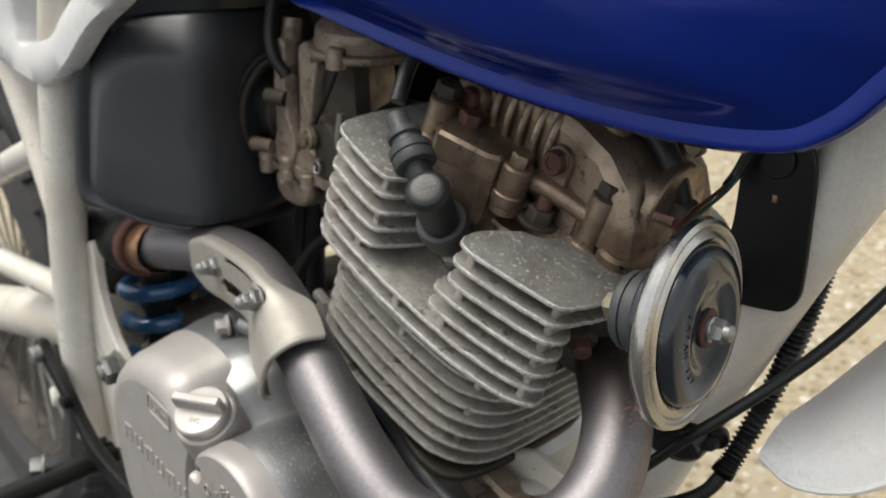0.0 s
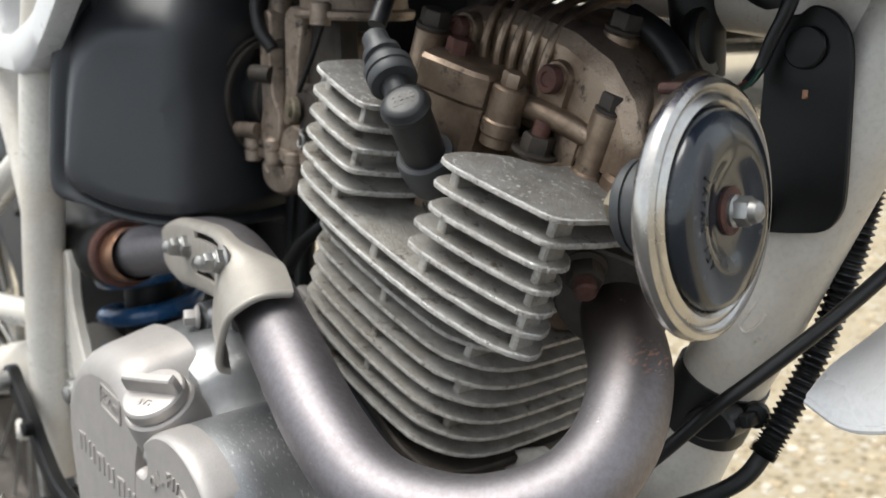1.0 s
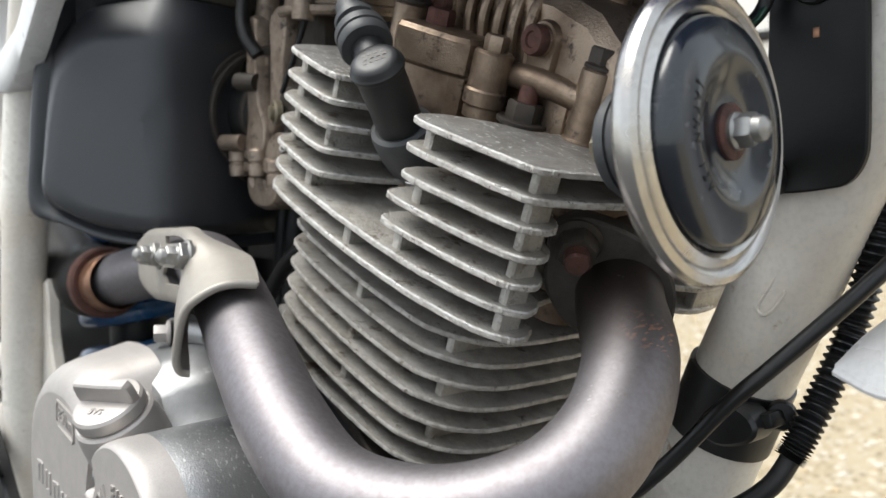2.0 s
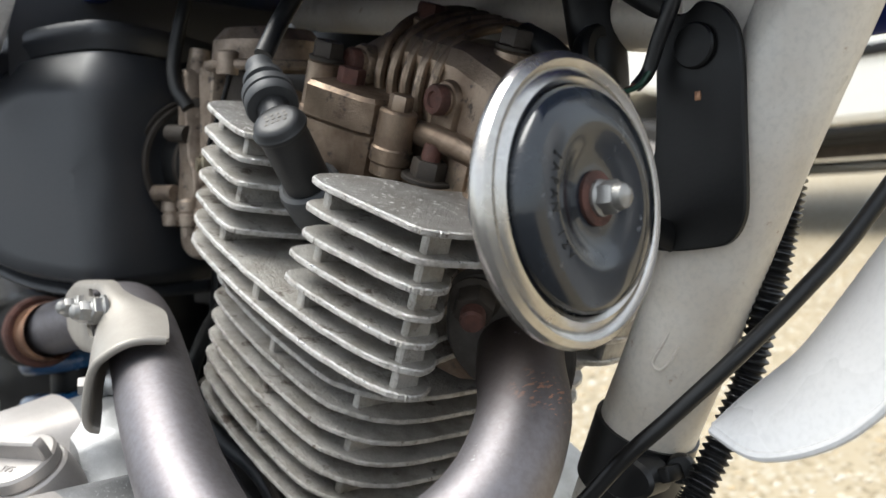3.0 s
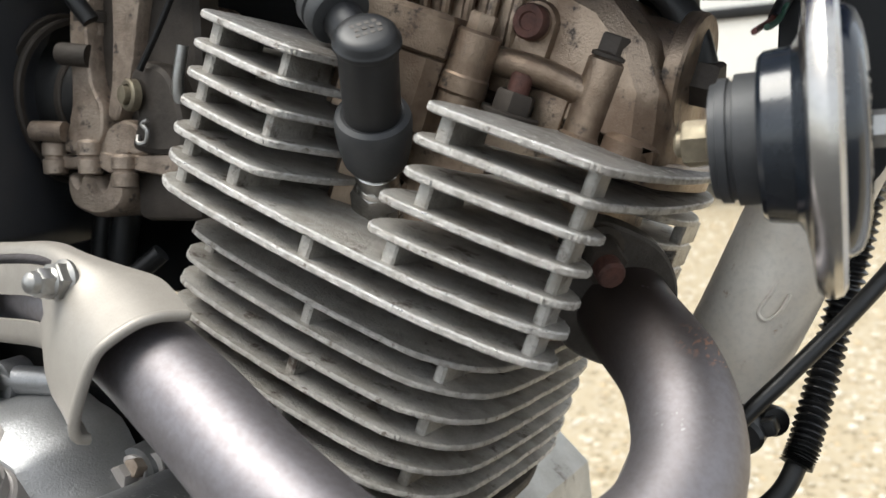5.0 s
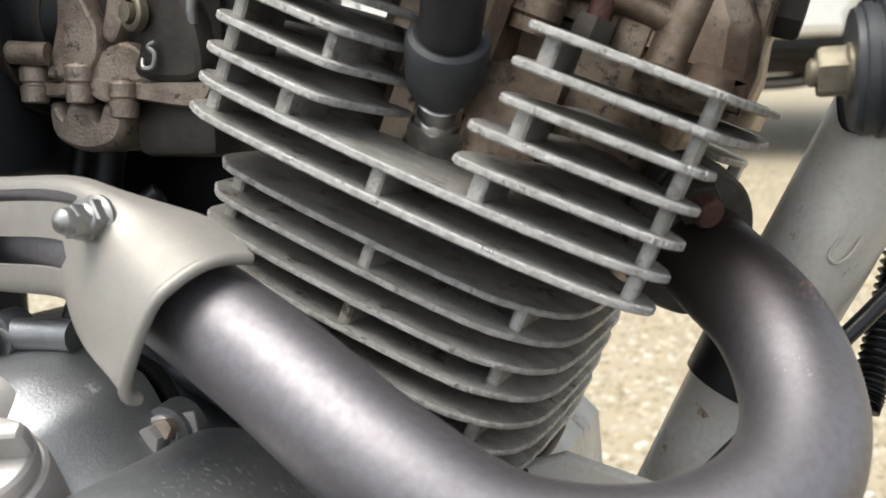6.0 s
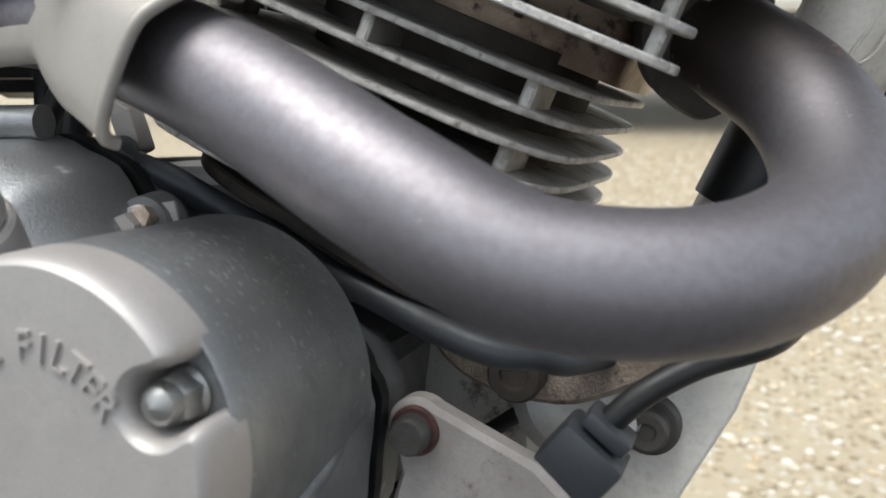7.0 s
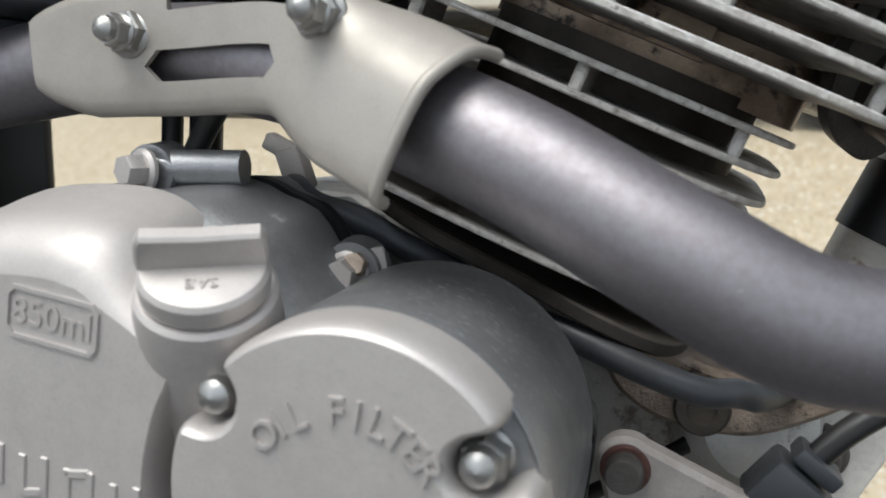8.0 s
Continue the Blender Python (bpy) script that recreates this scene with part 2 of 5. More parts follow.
def lathe(profile, at, axis, seg=32, bm=None, cap=True):
    """Turns (radius, height) pairs round an axis."""
    bm = bm or bmesh.new()
    at, axis = Vector(at), Vector(axis).normalized()
    side = axis.orthogonal().normalized()
    up = axis.cross(side)
    rings = [[bm.verts.new(at + axis * h + max(r, 1e-5) * (math.cos(2 * math.pi * k / seg) * side + math.sin(2 * math.pi * k / seg) * up)) for k in range(seg)] for r, h in profile]
    bridge(bm, rings, True, cap, cap)
    return bm


def frame_of(at, across, up):
    across = Vector(across).normalized()
    out = across.cross(Vector(up)).normalized()
    up = out.cross(across)
    return Matrix((across, up, out)).transposed().to_4x4(), Vector(at)


def plateau(outline, m, rings, bm=None, cap0=True, weight=None):
    """A flat outline carried through steps of (inset, height, share drawn in to the middle) along the third axis of m."""
    bm = bm or bmesh.new()
    pts = [Vector((p[0], p[1])) for p in outline]
    n = len(pts)
    area = sum(pts[i].x * pts[(i + 1) % n].y - pts[(i + 1) % n].x * pts[i].y for i in range(n))
    normals = []
    for i in range(n):
        d = (pts[(i + 1) % n] - pts[i - 1]).normalized()
        normals.append(Vector((-d.y, d.x)) * (1 if area > 0 else -1) * (weight(pts[i]) if weight else 1.0))
    made = []
    mid = sum(pts, Vector((0, 0))) / n
    for inset, h, *shrink in rings:
        s = shrink[0] if shrink else 0.0
        ring = [bm.verts.new(m @ Vector((*((p + q * inset).lerp(mid, s)), h))) for p, q in zip(pts, normals)]
        made.append(ring if area > 0 else ring[::-1])
    bridge(bm, made, True, cap0, True)
    return bm


def rbox(at, size, bevel=0.002, m=None, bm=None, seg=2):
    bm = bm or bmesh.new()
    one = bmesh.new()
    bmesh.ops.create_cube(one, size=1.0)
    bmesh.ops.scale(one, vec=size, verts=one.verts)
    if bevel:
        bmesh.ops.bevel(one, geom=list(one.edges), offset=bevel, segments=seg, profile=0.5, affect="EDGES")
    bmesh.ops.transform(one, matrix=Matrix.Translation(at) @ (m or Matrix()), verts=one.verts)
    tmp = bpy.data.meshes.new("tmp")
    one.to_mesh(tmp)
    bm.from_mesh(tmp)
    one.free()
    bpy.data.meshes.remove(tmp)
    return bm


def circle(r, n=32, at=(0, 0)):
    return [(at[0] + r * math.cos(2 * math.pi * k / n), at[1] + r * math.sin(2 * math.pi * k / n)) for k in range(n)]


def facing(at, axis, turn=0.0):
    """A matrix whose third axis is the given one."""
    q = Vector(axis).normalized().to_track_quat("Z", "Y")
    return Matrix.Translation(at) @ q.to_matrix().to_4x4() @ Matrix.Rotation(radians(turn), 4, "Z")


def mesh_of(name, bm, material, sharp=32):
    bmesh.ops.recalc_face_normals(bm, faces=list(bm.faces))
    me = bpy.data.meshes.new(name)
    bm.to_mesh(me)
    bm.free()
    me.materials.append(material)
    for p in me.polygons:
        p.use_smooth = True
    me.set_sharp_from_angle(angle=radians(sharp))
    for p in me.polygons:
        if len(p.vertices) > 4:
            p.use_smooth = False
    return me


motorcycle = tagged(new("motorcycle"), "white and blue trail motorcycle with a weathered air-cooled engine", "motorcycle")
motorcycle.matrix_world = STAND


def part(name, bm, material, parent=None, label="", sharp=32):
    """One mesh object under the motorcycle or under one of its parts; the mesh is given in the motorcycle's frame."""
    parent = parent or motorcycle
    bmesh.ops.translate(bm, vec=-BASE, verts=list(bm.verts))
    ob = new(name, mesh_of(name, bm, material, sharp))
    ob.parent = parent
    return tagged(ob, label)


def piece(name, me, m, parent, label=""):
    """A repeat of one mesh at the pose m of the motorcycle's frame."""
    ob = new(name, me)
    ob.parent = parent
    ob.matrix_basis = Matrix.Translation(-BASE) @ m
    return tagged(ob, label)


# Shared fasteners, each along its own +z from its seat.
def hex_head(size, height, flange=0.0, bm=None, z=0.0):
    bm = bm or bmesh.new()
    r = size / math.cos(math.pi / 6) / 2
    if flange:
        lathe([(flange, z), (flange, z + 0.0012), (flange * 0.8, z + 0.002)], (0, 0, 0), (0, 0, 1), 24, bm)
        z += 0.0015
    plateau([(r * math.cos(k * math.pi / 3), r * math.sin(k * math.pi / 3)) for k in range(6)], Matrix(), [(0, z), (0, z + height * 0.85), (r * 0.1, z + height)], bm)
    return bm


def acorn(size, bm=None):
    bm = hex_head(size, size * 0.55, size * 0.62, bm)
    s = size
    lathe([(s * 0.46, s * 0.5), (s * 0.46, s * 0.8), (s * 0.4, s * 1.0), (s * 0.25, s * 1.13), (0, s * 1.18)], (0, 0, 0), (0, 0, 1), 24, bm)
    return bm


def stud_nut(size, length, bm=None):
    bm = hex_head(size, size * 0.6, size * 0.62, bm)
    lathe([(size * 0.32, 0), (size * 0.32, length * 0.92), (size * 0.2, length)], (0, 0, 0), (0, 0, 1), 16, bm)
    return bm


BOLT = {
    "bolt8": mesh_of("bolt8", hex_head(0.008, 0.0055), M["head"]),
    "bolt10_rust": mesh_of("bolt10_rust", hex_head(0.0095, 0.006, 0.0), M["rust"]),
    "bolt8_flange": mesh_of("bolt8_flange", hex_head(0.008, 0.006, 0.0062), M["cover"]),
    "acorn": mesh_of("acorn", acorn(0.0098), M["zinc"]),
    "small_acorn": mesh_of("small_acorn", acorn(0.0078), M["zinc"]),
    "bolt12": mesh_of("bolt12", hex_head(0.012, 0.008, 0.009), M["zinc"]),
    "black_bolt": mesh_of("black_bolt", hex_head(0.0112, 0.0062, 0.0072), M["dirt_and_shade"]),
}

SLOPE = radians(22)
EU, EW = Vector((math.cos(SLOPE), 0, -math.sin(SLOPE))), Vector((math.sin(SLOPE), 0, math.cos(SLOPE)))


def E(u, y, w):
    """A point of the cylinder's frame: u along the fins to the front, y to the left, w up the bore."""
    return EU * u + EW * w + Vector((0, y, 0))


ENGINE = Matrix(((EU.x, 0, EW.x, 0), (0, 1, 0, 0), (EU.z, 0, EW.z, 0), (0, 0, 0, 1)))


# ---- ground ----
def ground_material():
    m = bpy.data.materials.new("pebbled_yard")
    m.use_nodes = True
    t = m.node_tree
    b = t.nodes["Principled BSDF"]
    tc = t.nodes.new("ShaderNodeTexCoord")
    vor = t.nodes.new("ShaderNodeTexVoronoi")
    vor.inputs["Scale"].default_value = 70
    big = t.nodes.new("ShaderNodeTexNoise")
    big.inputs["Scale"].default_value, big.inputs["Detail"].default_value = 1.5, 6
    for n in (vor, big):
        t.links.new(tc.outputs["Object"], n.inputs["Vector"])
    hue = t.nodes.new("ShaderNodeValToRGB")
    cr = hue.color_ramp
    cr.elements[0].color, cr.elements[1].color = (0.20, 0.158, 0.092, 1), (0.50, 0.455, 0.37, 1)
    e = cr.elements.new(0.5)
    e.color = (0.36, 0.29, 0.185, 1)
    sep = t.nodes.new("ShaderNodeSeparateColor")
    t.links.new(vor.outputs["Color"], sep.inputs["Color"])
    t.links.new(sep.outputs["Red"], hue.inputs["Fac"])
    x = t.nodes.new("ShaderNodeMix")
    x.data_type, x.blend_type = "RGBA", "MULTIPLY"
    x.inputs["Factor"].default_value = 0.35
    t.links.new(hue.outputs["Color"], x.inputs["A"])
    t.links.new(big.outputs["Fac"], x.inputs["B"])
    gain = t.nodes.new("ShaderNodeMix")
    gain.data_type = "RGBA"
    gain.inputs["B"].default_value = (0.335, 0.278, 0.188, 1)
    edge = t.nodes.new("ShaderNodeMapRange")
    edge.inputs["From Min"].default_value, edge.inputs["From Max"].default_value = 0.35, 0.6
    t.links.new(vor.outputs["Distance"], edge.inputs["Value"])
    t.links.new(edge.outputs["Result"], gain.inputs["Factor"])
    t.links.new(x.outputs["Result"], gain.inputs["A"])
    t.links.new(gain.outputs["Result"], b.inputs["Base Color"])
    b.inputs["Roughness"].default_value = 0.8
    bp = t.nodes.new("ShaderNodeBump")
    bp.inputs["Strength"].default_value, bp.inputs["Distance"].default_value = 0.6, 0.004
    bp.invert = True
    t.links.new(vor.outputs["Distance"], bp.inputs["Height"])
    t.links.new(bp.outputs["Normal"], b.inputs["Normal"])
    return m


g = bmesh.new()
bmesh.ops.create_grid(g, x_segments=40, y_segments=40, size=60)
ground = new("ground", mesh_of("ground", g, ground_material()))
tagged(ground, "pale yellowish exposed-pebble concrete yard", "ground", kind="structure")

# Unseen dark ground added on the near side; it darkens reflections from below.
dark_sheet = rbox((0, -29.30, 0.0), (120, 60.0, 0.008), 0.004, None, None, 1)
tagged(new("road", mesh_of("road", dark_sheet, mat("unseen_dark_ground", (0.055, 0.054, 0.053), 0.85, 0.0, (0.038, 0.037, 0.036), 6, 0.9, 220, 0.8, 0.003))), "added dark ground out of view that darkens reflections", "road", kind="structure")

rng = random.Random(7)
ball = bmesh.new()
bmesh.ops.create_icosphere(ball, subdivisions=2, radius=1.0)
ball_v, ball_f = [v.co.copy() for v in ball.verts], [[v.index for v in f.verts] for f in ball.faces]
ball.free()
verts, faces = [], []
for _ in range(9000):
    x, y = rng.uniform(-2.0, 1.2), rng.uniform(0.8, 3.8)
    r = rng.uniform(0.004, 0.011)
    turn = Matrix.Rotation(rng.uniform(0, 6.3), 3, "Z") @ Matrix.Diagonal((r, r * rng.uniform(0.6, 0.95), r * 0.35))
    n0 = len(verts)
    verts += [turn @ p + Vector((x, y, 0.0004)) for p in ball_v]
    faces += [[n0 + i for i in f] for f in ball_f]
pebble_mesh = bpy.data.meshes.new("pebbles")
pebble_mesh.from_pydata(verts, [], faces)
pebble_mat = bpy.data.materials.new("yellow_and_white_pebbles")
pebble_mat.use_nodes = True
pt = pebble_mat.node_tree
geo = pt.nodes.new("ShaderNodeNewGeometry")
hue = pt.nodes.new("ShaderNodeValToRGB")
for at, colour in ((0.3, (0.42, 0.32, 0.19, 1)), (0.6, (0.47, 0.41, 0.315, 1))):
    hue.color_ramp.elements.new(at).color = colour
hue.color_ramp.elements[0].color, hue.color_ramp.elements[-1].color = (0.28, 0.23, 0.156, 1), (0.54, 0.495, 0.42, 1)
pt.links.new(geo.outputs["Random Per Island"], hue.inputs["Fac"])
pt.links.new(hue.outputs["Color"], pt.nodes["Principled BSDF"].inputs["Base Color"])
pt.nodes["Principled BSDF"].inputs["Roughness"].default_value = 0.55
pebble_mesh.materials.append(pebble_mat)
for p in pebble_mesh.polygons:
    p.use_smooth = True
tagged(new("pebbles", pebble_mesh), "yellow and white pebbles set in the yard surface", "pebbles", kind="stuff")

# ---- cylinder head ----
PITCH_H, PITCH_C, HEAD_W, BARREL_W = 0.0095, 0.0092, 0.5025, 0.4880


def dense(points, n=4):
    out = []
    for p, q in zip(points, points[1:] + points[:1]):
        out += [(p[0] + (q[0] - p[0]) * k / n, p[1] + (q[1] - p[1]) * k / n) for k in range(n)]
    return out


def fin(name, outline, w, thick, parent, material, bevel=0.0005):
    rough = random.Random(round(w * 1e5))
    outline = [(a_ + rough.gauss(0, 0.00013), b_ + rough.gauss(0, 0.00013)) for a_, b_ in dense(outline, 3)]
    bm = plateau(outline, ENGINE @ Matrix.Translation((0, 0, w - thick / 2)), [(bevel, 0), (0, bevel), (0, thick - bevel), (bevel, thick)])
    ob = part(name, bm, material, parent)
    ob.data.materials.append(M["fin_edge"])
    ob.data.materials.append(M["fin_bright" if parent is cylinder_head else "fin_edge"])
    for p in ob.data.polygons:
        tilt = p.normal.dot(EW)
        if abs(tilt) < 0.9:
            # On the head, only the bevels that face up the bore are paler.
            p.material_index = 2 if tilt > 0.3 else 1
    return ob


def rib(u, y, w0, w1, parent, material, width=0.0032, deep=0.022):
    bm = rbox((0, 0, 0), (width, deep, w1 - w0 + 0.001), 0.0006, None, None, 1)
    for v in bm.verts:  # widens where it meets the fins
        s = abs(v.co.z) / ((w1 - w0) / 2)
        v.co.x *= 0.8 + 0.7 * s ** 4
    bmesh.ops.transform(bm, matrix=ENGINE @ Matrix.Translation((u, y + deep / 2, (w0 + w1) / 2)), verts=bm.verts)
    return part("rib", bm, material, parent)


def smooth2(points, n=5):
    return [(p.x, p.y) for p in spl([(*q, 0) for q in points], n, True)]


head_core = plateau(smooth2([(-0.430, 0.492), (-0.352, 0.490), (-0.338, 0.508), (-0.340, 0.56), (-0.38, 0.575), (-0.440, 0.565), (-0.446, 0.525)]), ENGINE, [(0, 0.492), (0, 0.566)])
cylinder_head = part("cylinder_head", head_core, M["head"], None, "grimy cast aluminium cylinder head with stepped cooling fins")
FAR = [(-0.3250, 0.5750), (-0.3400, 0.5900), (-0.3958, 0.5970), (-0.4544, 0.5920), (-0.4700, 0.5750), (-0.4720, 0.5200)]
full = smooth2([(-0.4710, 0.4556), (-0.4641, 0.4393), (-0.4446, 0.4343), (-0.4056, 0.4328), (-0.3665, 0.4348), (-0.3392, 0.4403), (-0.3256, 0.4463), (-0.3195, 0.4543), (-0.3241, 0.4637), (-0.3353, 0.4700), (-0.3421, 0.5000), (-0.3330, 0.5240), (-0.3220, 0.5370), (-0.3185, 0.5540)] + FAR)
rear = smooth2([(-0.4710, 0.4556), (-0.4651, 0.4393), (-0.4505, 0.4353), (-0.4329, 0.4333), (-0.4227, 0.4343), (-0.4178, 0.4428), (-0.4124, 0.4623), (-0.4153, 0.4840), (-0.4349, 0.5100), (-0.4397, 0.5500), (-0.4446, 0.5800), (-0.4641, 0.5850), (-0.4710, 0.5500), (-0.4720, 0.5000)])


def front_outline(start, long_front):
    near = [(start + 0.006, 0.466), (start - 0.001, 0.449), (start, 0.4365), (start + 0.008, 0.4338), (-0.3490, 0.4374), (-0.3315, 0.4420), (-0.3230, 0.4460)]
    if long_front:
        return smooth2(near + [(-0.3185, 0.459), (-0.3150, 0.481), (-0.3140, 0.505), (-0.3150, 0.545), (-0.320, 0.568), (-0.332, 0.582), (-0.352, 0.58), (-0.355, 0.52), (-0.358, 0.478)])
    return smooth2(near + [(-0.3195, 0.4545), (-0.3245, 0.4620), (-0.337, 0.470), (-0.352, 0.490), (-0.365, 0.495)])


for k in range(2):
    fin("fin", full, HEAD_W + PITCH_H * k, 0.0025, cylinder_head, M["fin"])
for k in range(2, 7):
    w = HEAD_W + PITCH_H * k
    fin("fin", rear, w, 0.0024, cylinder_head, M["fin_top" if k == 6 else "fin"])
    fin("fin", front_outline((-0.3805, -0.3800, -0.3745, -0.3750, -0.3740)[k - 2], k > 4), w, 0.0024, cylinder_head, M["fin_top" if k == 6 else "fin"])
lobe = smooth2([(-0.3617, 0.5250), (-0.3330, 0.5250), (-0.3220, 0.5370), (-0.3185, 0.5540), (-0.3240, 0.5720), (-0.3400, 0.5820), (-0.3665, 0.5750)])
for k in range(2, 5):
    fin("fin", lobe, HEAD_W + PITCH_H * k, 0.0024, cylinder_head, M["fin"])
for k in range(6):
    w0, w1 = HEAD_W + PITCH_H * k + 0.0011, HEAD_W + PITCH_H * (k + 1) - 0.0011
    rib(-0.4612, 0.4433, w0, w1, cylinder_head, M["fin"])
    rib(-0.3270, 0.4490, w0, w1, cylinder_head, M["fin"], 0.0026, 0.010)
    if k < 4:
        rib(-0.3215, 0.5450, w0, w1, cylinder_head, M["fin"], 0.003)
    if k in (1,):
        rib(-0.4339, 0.4368, w0, w1, cylinder_head, M["fin"])
        rib(-0.3719, 0.4378, w0, w1, cylinder_head, M["fin"])
    if k in (3, 5):
        rib(-0.4256, 0.4368, w0, w1, cylinder_head, M["fin"], 0.0022)
        rib(-0.3675, 0.4383, w0, w1, cylinder_head, M["fin"])
    if k == 0:
        rib(-0.3988, 0.4353, w0, w1, cylinder_head, M["fin"])

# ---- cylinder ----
# The core is dark: shade between the fins is put into its colour.
cylinder = part("cylinder", plateau(smooth2([(-0.4300, 0.4820), (-0.3958, 0.4740), (-0.3626, 0.4820), (-0.3490, 0.5150), (-0.3626, 0.5500), (-0.3958, 0.5580), (-0.4300, 0.5500), (-0.4427, 0.5150)]), ENGINE, [(0, 0.415), (0, 0.495)]), M["dirt_and_shade"], None, "air-cooled cylinder barrel with thin grey fins")
barrel = smooth2([(-0.4622, 0.4700), (-0.4573, 0.4516), (-0.4446, 0.4453), (-0.4056, 0.4433), (-0.3665, 0.4458), (-0.3529, 0.4510), (-0.3426, 0.4610), (-0.3373, 0.4780), (-0.3363, 0.5150), (-0.3373, 0.5550), (-0.3451, 0.5720), (-0.3665, 0.5800), (-0.4251, 0.5800), (-0.4544, 0.5720), (-0.4622, 0.5500)])
for k in range(7):
    fin("fin", barrel, BARREL_W - PITCH_C * k, 0.0020, cylinder, M["fin"], 0.0005)
for k in range(6):
    w1, w0 = BARREL_W - PITCH_C * k - 0.001, BARREL_W - PITCH_C * (k + 1) + 0.001
    rib(-0.4534, 0.4570, w0, w1, cylinder, M["fin"])
    if k in (0, 2, 4):
        rib(-0.3988, 0.4463, w0, w1, cylinder, M["fin"], 0.0026)
        rib(-0.3529, 0.4563, w0, w1, cylinder, M["fin"], 0.0026)

# Base plate in the same dark colour as the barrel core.
part("base_plate", plateau(smooth2([(-0.4563, 0.4900), (-0.4466, 0.4660), (-0.4251, 0.4550), (-0.3958, 0.4510), (-0.3617, 0.4463), (-0.3431, 0.4556), (-0.3373, 0.4900), (-0.3392, 0.5500), (-0.3665, 0.5750), (-0.4349, 0.5750), (-0.4544, 0.5500)]), ENGINE, [(0.0008, 0.4205), (0, 0.4213), (0, 0.4247), (0.0008, 0.4255)]), M["dirt_and_shade"], cylinder)

# ---- exhaust ----
PIPE = [(-0.1200, 0.5160, 0.6120), (-0.0985, 0.4925, 0.5945), (-0.0799, 0.4747, 0.5801), (-0.0708, 0.4529, 0.5631), (-0.0756, 0.4309, 0.5497), (-0.0958, 0.4094, 0.5425), (-0.1277, 0.3973, 0.5443), (-0.1581, 0.3966, 0.5581), (-0.1946, 0.4038, 0.5762), (-0.2279, 0.4132, 0.5884)]
exhaust_pipe = part("exhaust_pipe", tube(PIPE + [(-0.262, 0.4225, 0.598), (-0.30, 0.4325, 0.602), (-0.34, 0.4375, 0.600), (-0.385, 0.4330, 0.592), (-0.43, 0.4255, 0.583)], 0.0152, 32, 10), M["steel"], None, "bare steel exhaust header pipe with purple heat tint")

SIDE = Matrix(((1, 0, 0, 0), (0, 0, -1, 0), (0, 1, 0, 0), (0, 0, 0, 1)))  # outline (x, z), height towards -y


def side_at(y):
    return Matrix.Translation((0, y, 0)) @ SIDE


def lettering(text, size, depth, m, bm=None, shear=0.0):
    """Raised letters in the built-in font, centred, standing on the first two axes of m."""
    bm = bm or bmesh.new()
    cu = bpy.data.curves.new("text", "FONT")
    cu.body, cu.size, cu.extrude, cu.align_x, cu.align_y, cu.resolution_u, cu.shear = text, size, depth, "CENTER", "CENTER", 3, shear
    cu.offset = size * 0.004
    ob = bpy.data.objects.new("text", cu)
    scene.collection.objects.link(ob)
    me = ob.to_mesh()
    start = len(bm.verts)
    bm.from_mesh(me)
    bm.verts.ensure_lookup_table()
    bmesh.ops.transform(bm, matrix=m, verts=bm.verts[start:])
    ob.to_mesh_clear()
    bpy.data.objects.remove(ob)
    bpy.data.curves.remove(cu)
    return bm


# ---- rocker cover ----
PROFILE = [(-0.455, 0.556), (-0.455, 0.575), (-0.448, 0.592), (-0.430, 0.603), (-0.405, 0.609), (-0.375, 0.610), (-0.354, 0.606), (-0.338, 0.596), (-0.328, 0.583), (-0.324, 0.568), (-0.324, 0.556)]
ACROSS = Matrix(((EU.x, EW.x, 0, 0), (0, 0, -1, 0), (EU.z, EW.z, 0, 0), (0, 0, 0, 1)))  # outline (u, w), height towards -y


def across_at(y):
    return Matrix.Translation((0, y, 0)) @ ACROSS


rocker_cover = part("rocker_cover", plateau(dense(PROFILE, 3), across_at(0.552), [(0.006, 0), (0, 0.006), (0, 0.057), (0.003, 0.062), (0.009, 0.065)]), M["head"], None, "oily heat-browned aluminium rocker cover with bolted towers")
part("base_flange", plateau(smooth2([(-0.448, 0.492), (-0.43, 0.486), (-0.36, 0.488), (-0.333, 0.494), (-0.322, 0.51), (-0.322, 0.56), (-0.36, 0.575), (-0.44, 0.57), (-0.456, 0.54)]), ENGINE, [(0, 0.553), (0, 0.5605), (0.001, 0.5615)]), M["head"], rocker_cover)
# box that stands proud beside the spark plug, with its split line
box = plateau([(-0.4285, 0.472), (-0.4230, 0.4585), (-0.4190, 0.4562), (-0.3955, 0.4645), (-0.3920, 0.4690), (-0.392, 0.50), (-0.4285, 0.50)], ENGINE, [(0, 0.546), (0, 0.5688), (0.0008, 0.5696)])
plateau([(-0.423, 0.474), (-0.419, 0.4705), (-0.407, 0.4775), (-0.385, 0.4765), (-0.372, 0.480), (-0.372, 0.505), (-0.423, 0.505)], ENGINE, [(0, 0.500), (0, 0.5460), (0.0014, 0.5475)], box)
plateau([(-0.4275, 0.470), (-0.4225, 0.4572), (-0.4188, 0.4550), (-0.3955, 0.4632), (-0.3915, 0.4680), (-0.392, 0.50), (-0.4275, 0.50)], ENGINE, [(0.0009, 0.5696), (0, 0.5705), (0, 0.5815), (0.0014, 0.5832)], box)
part("side_box", box, M["head"], rocker_cover)


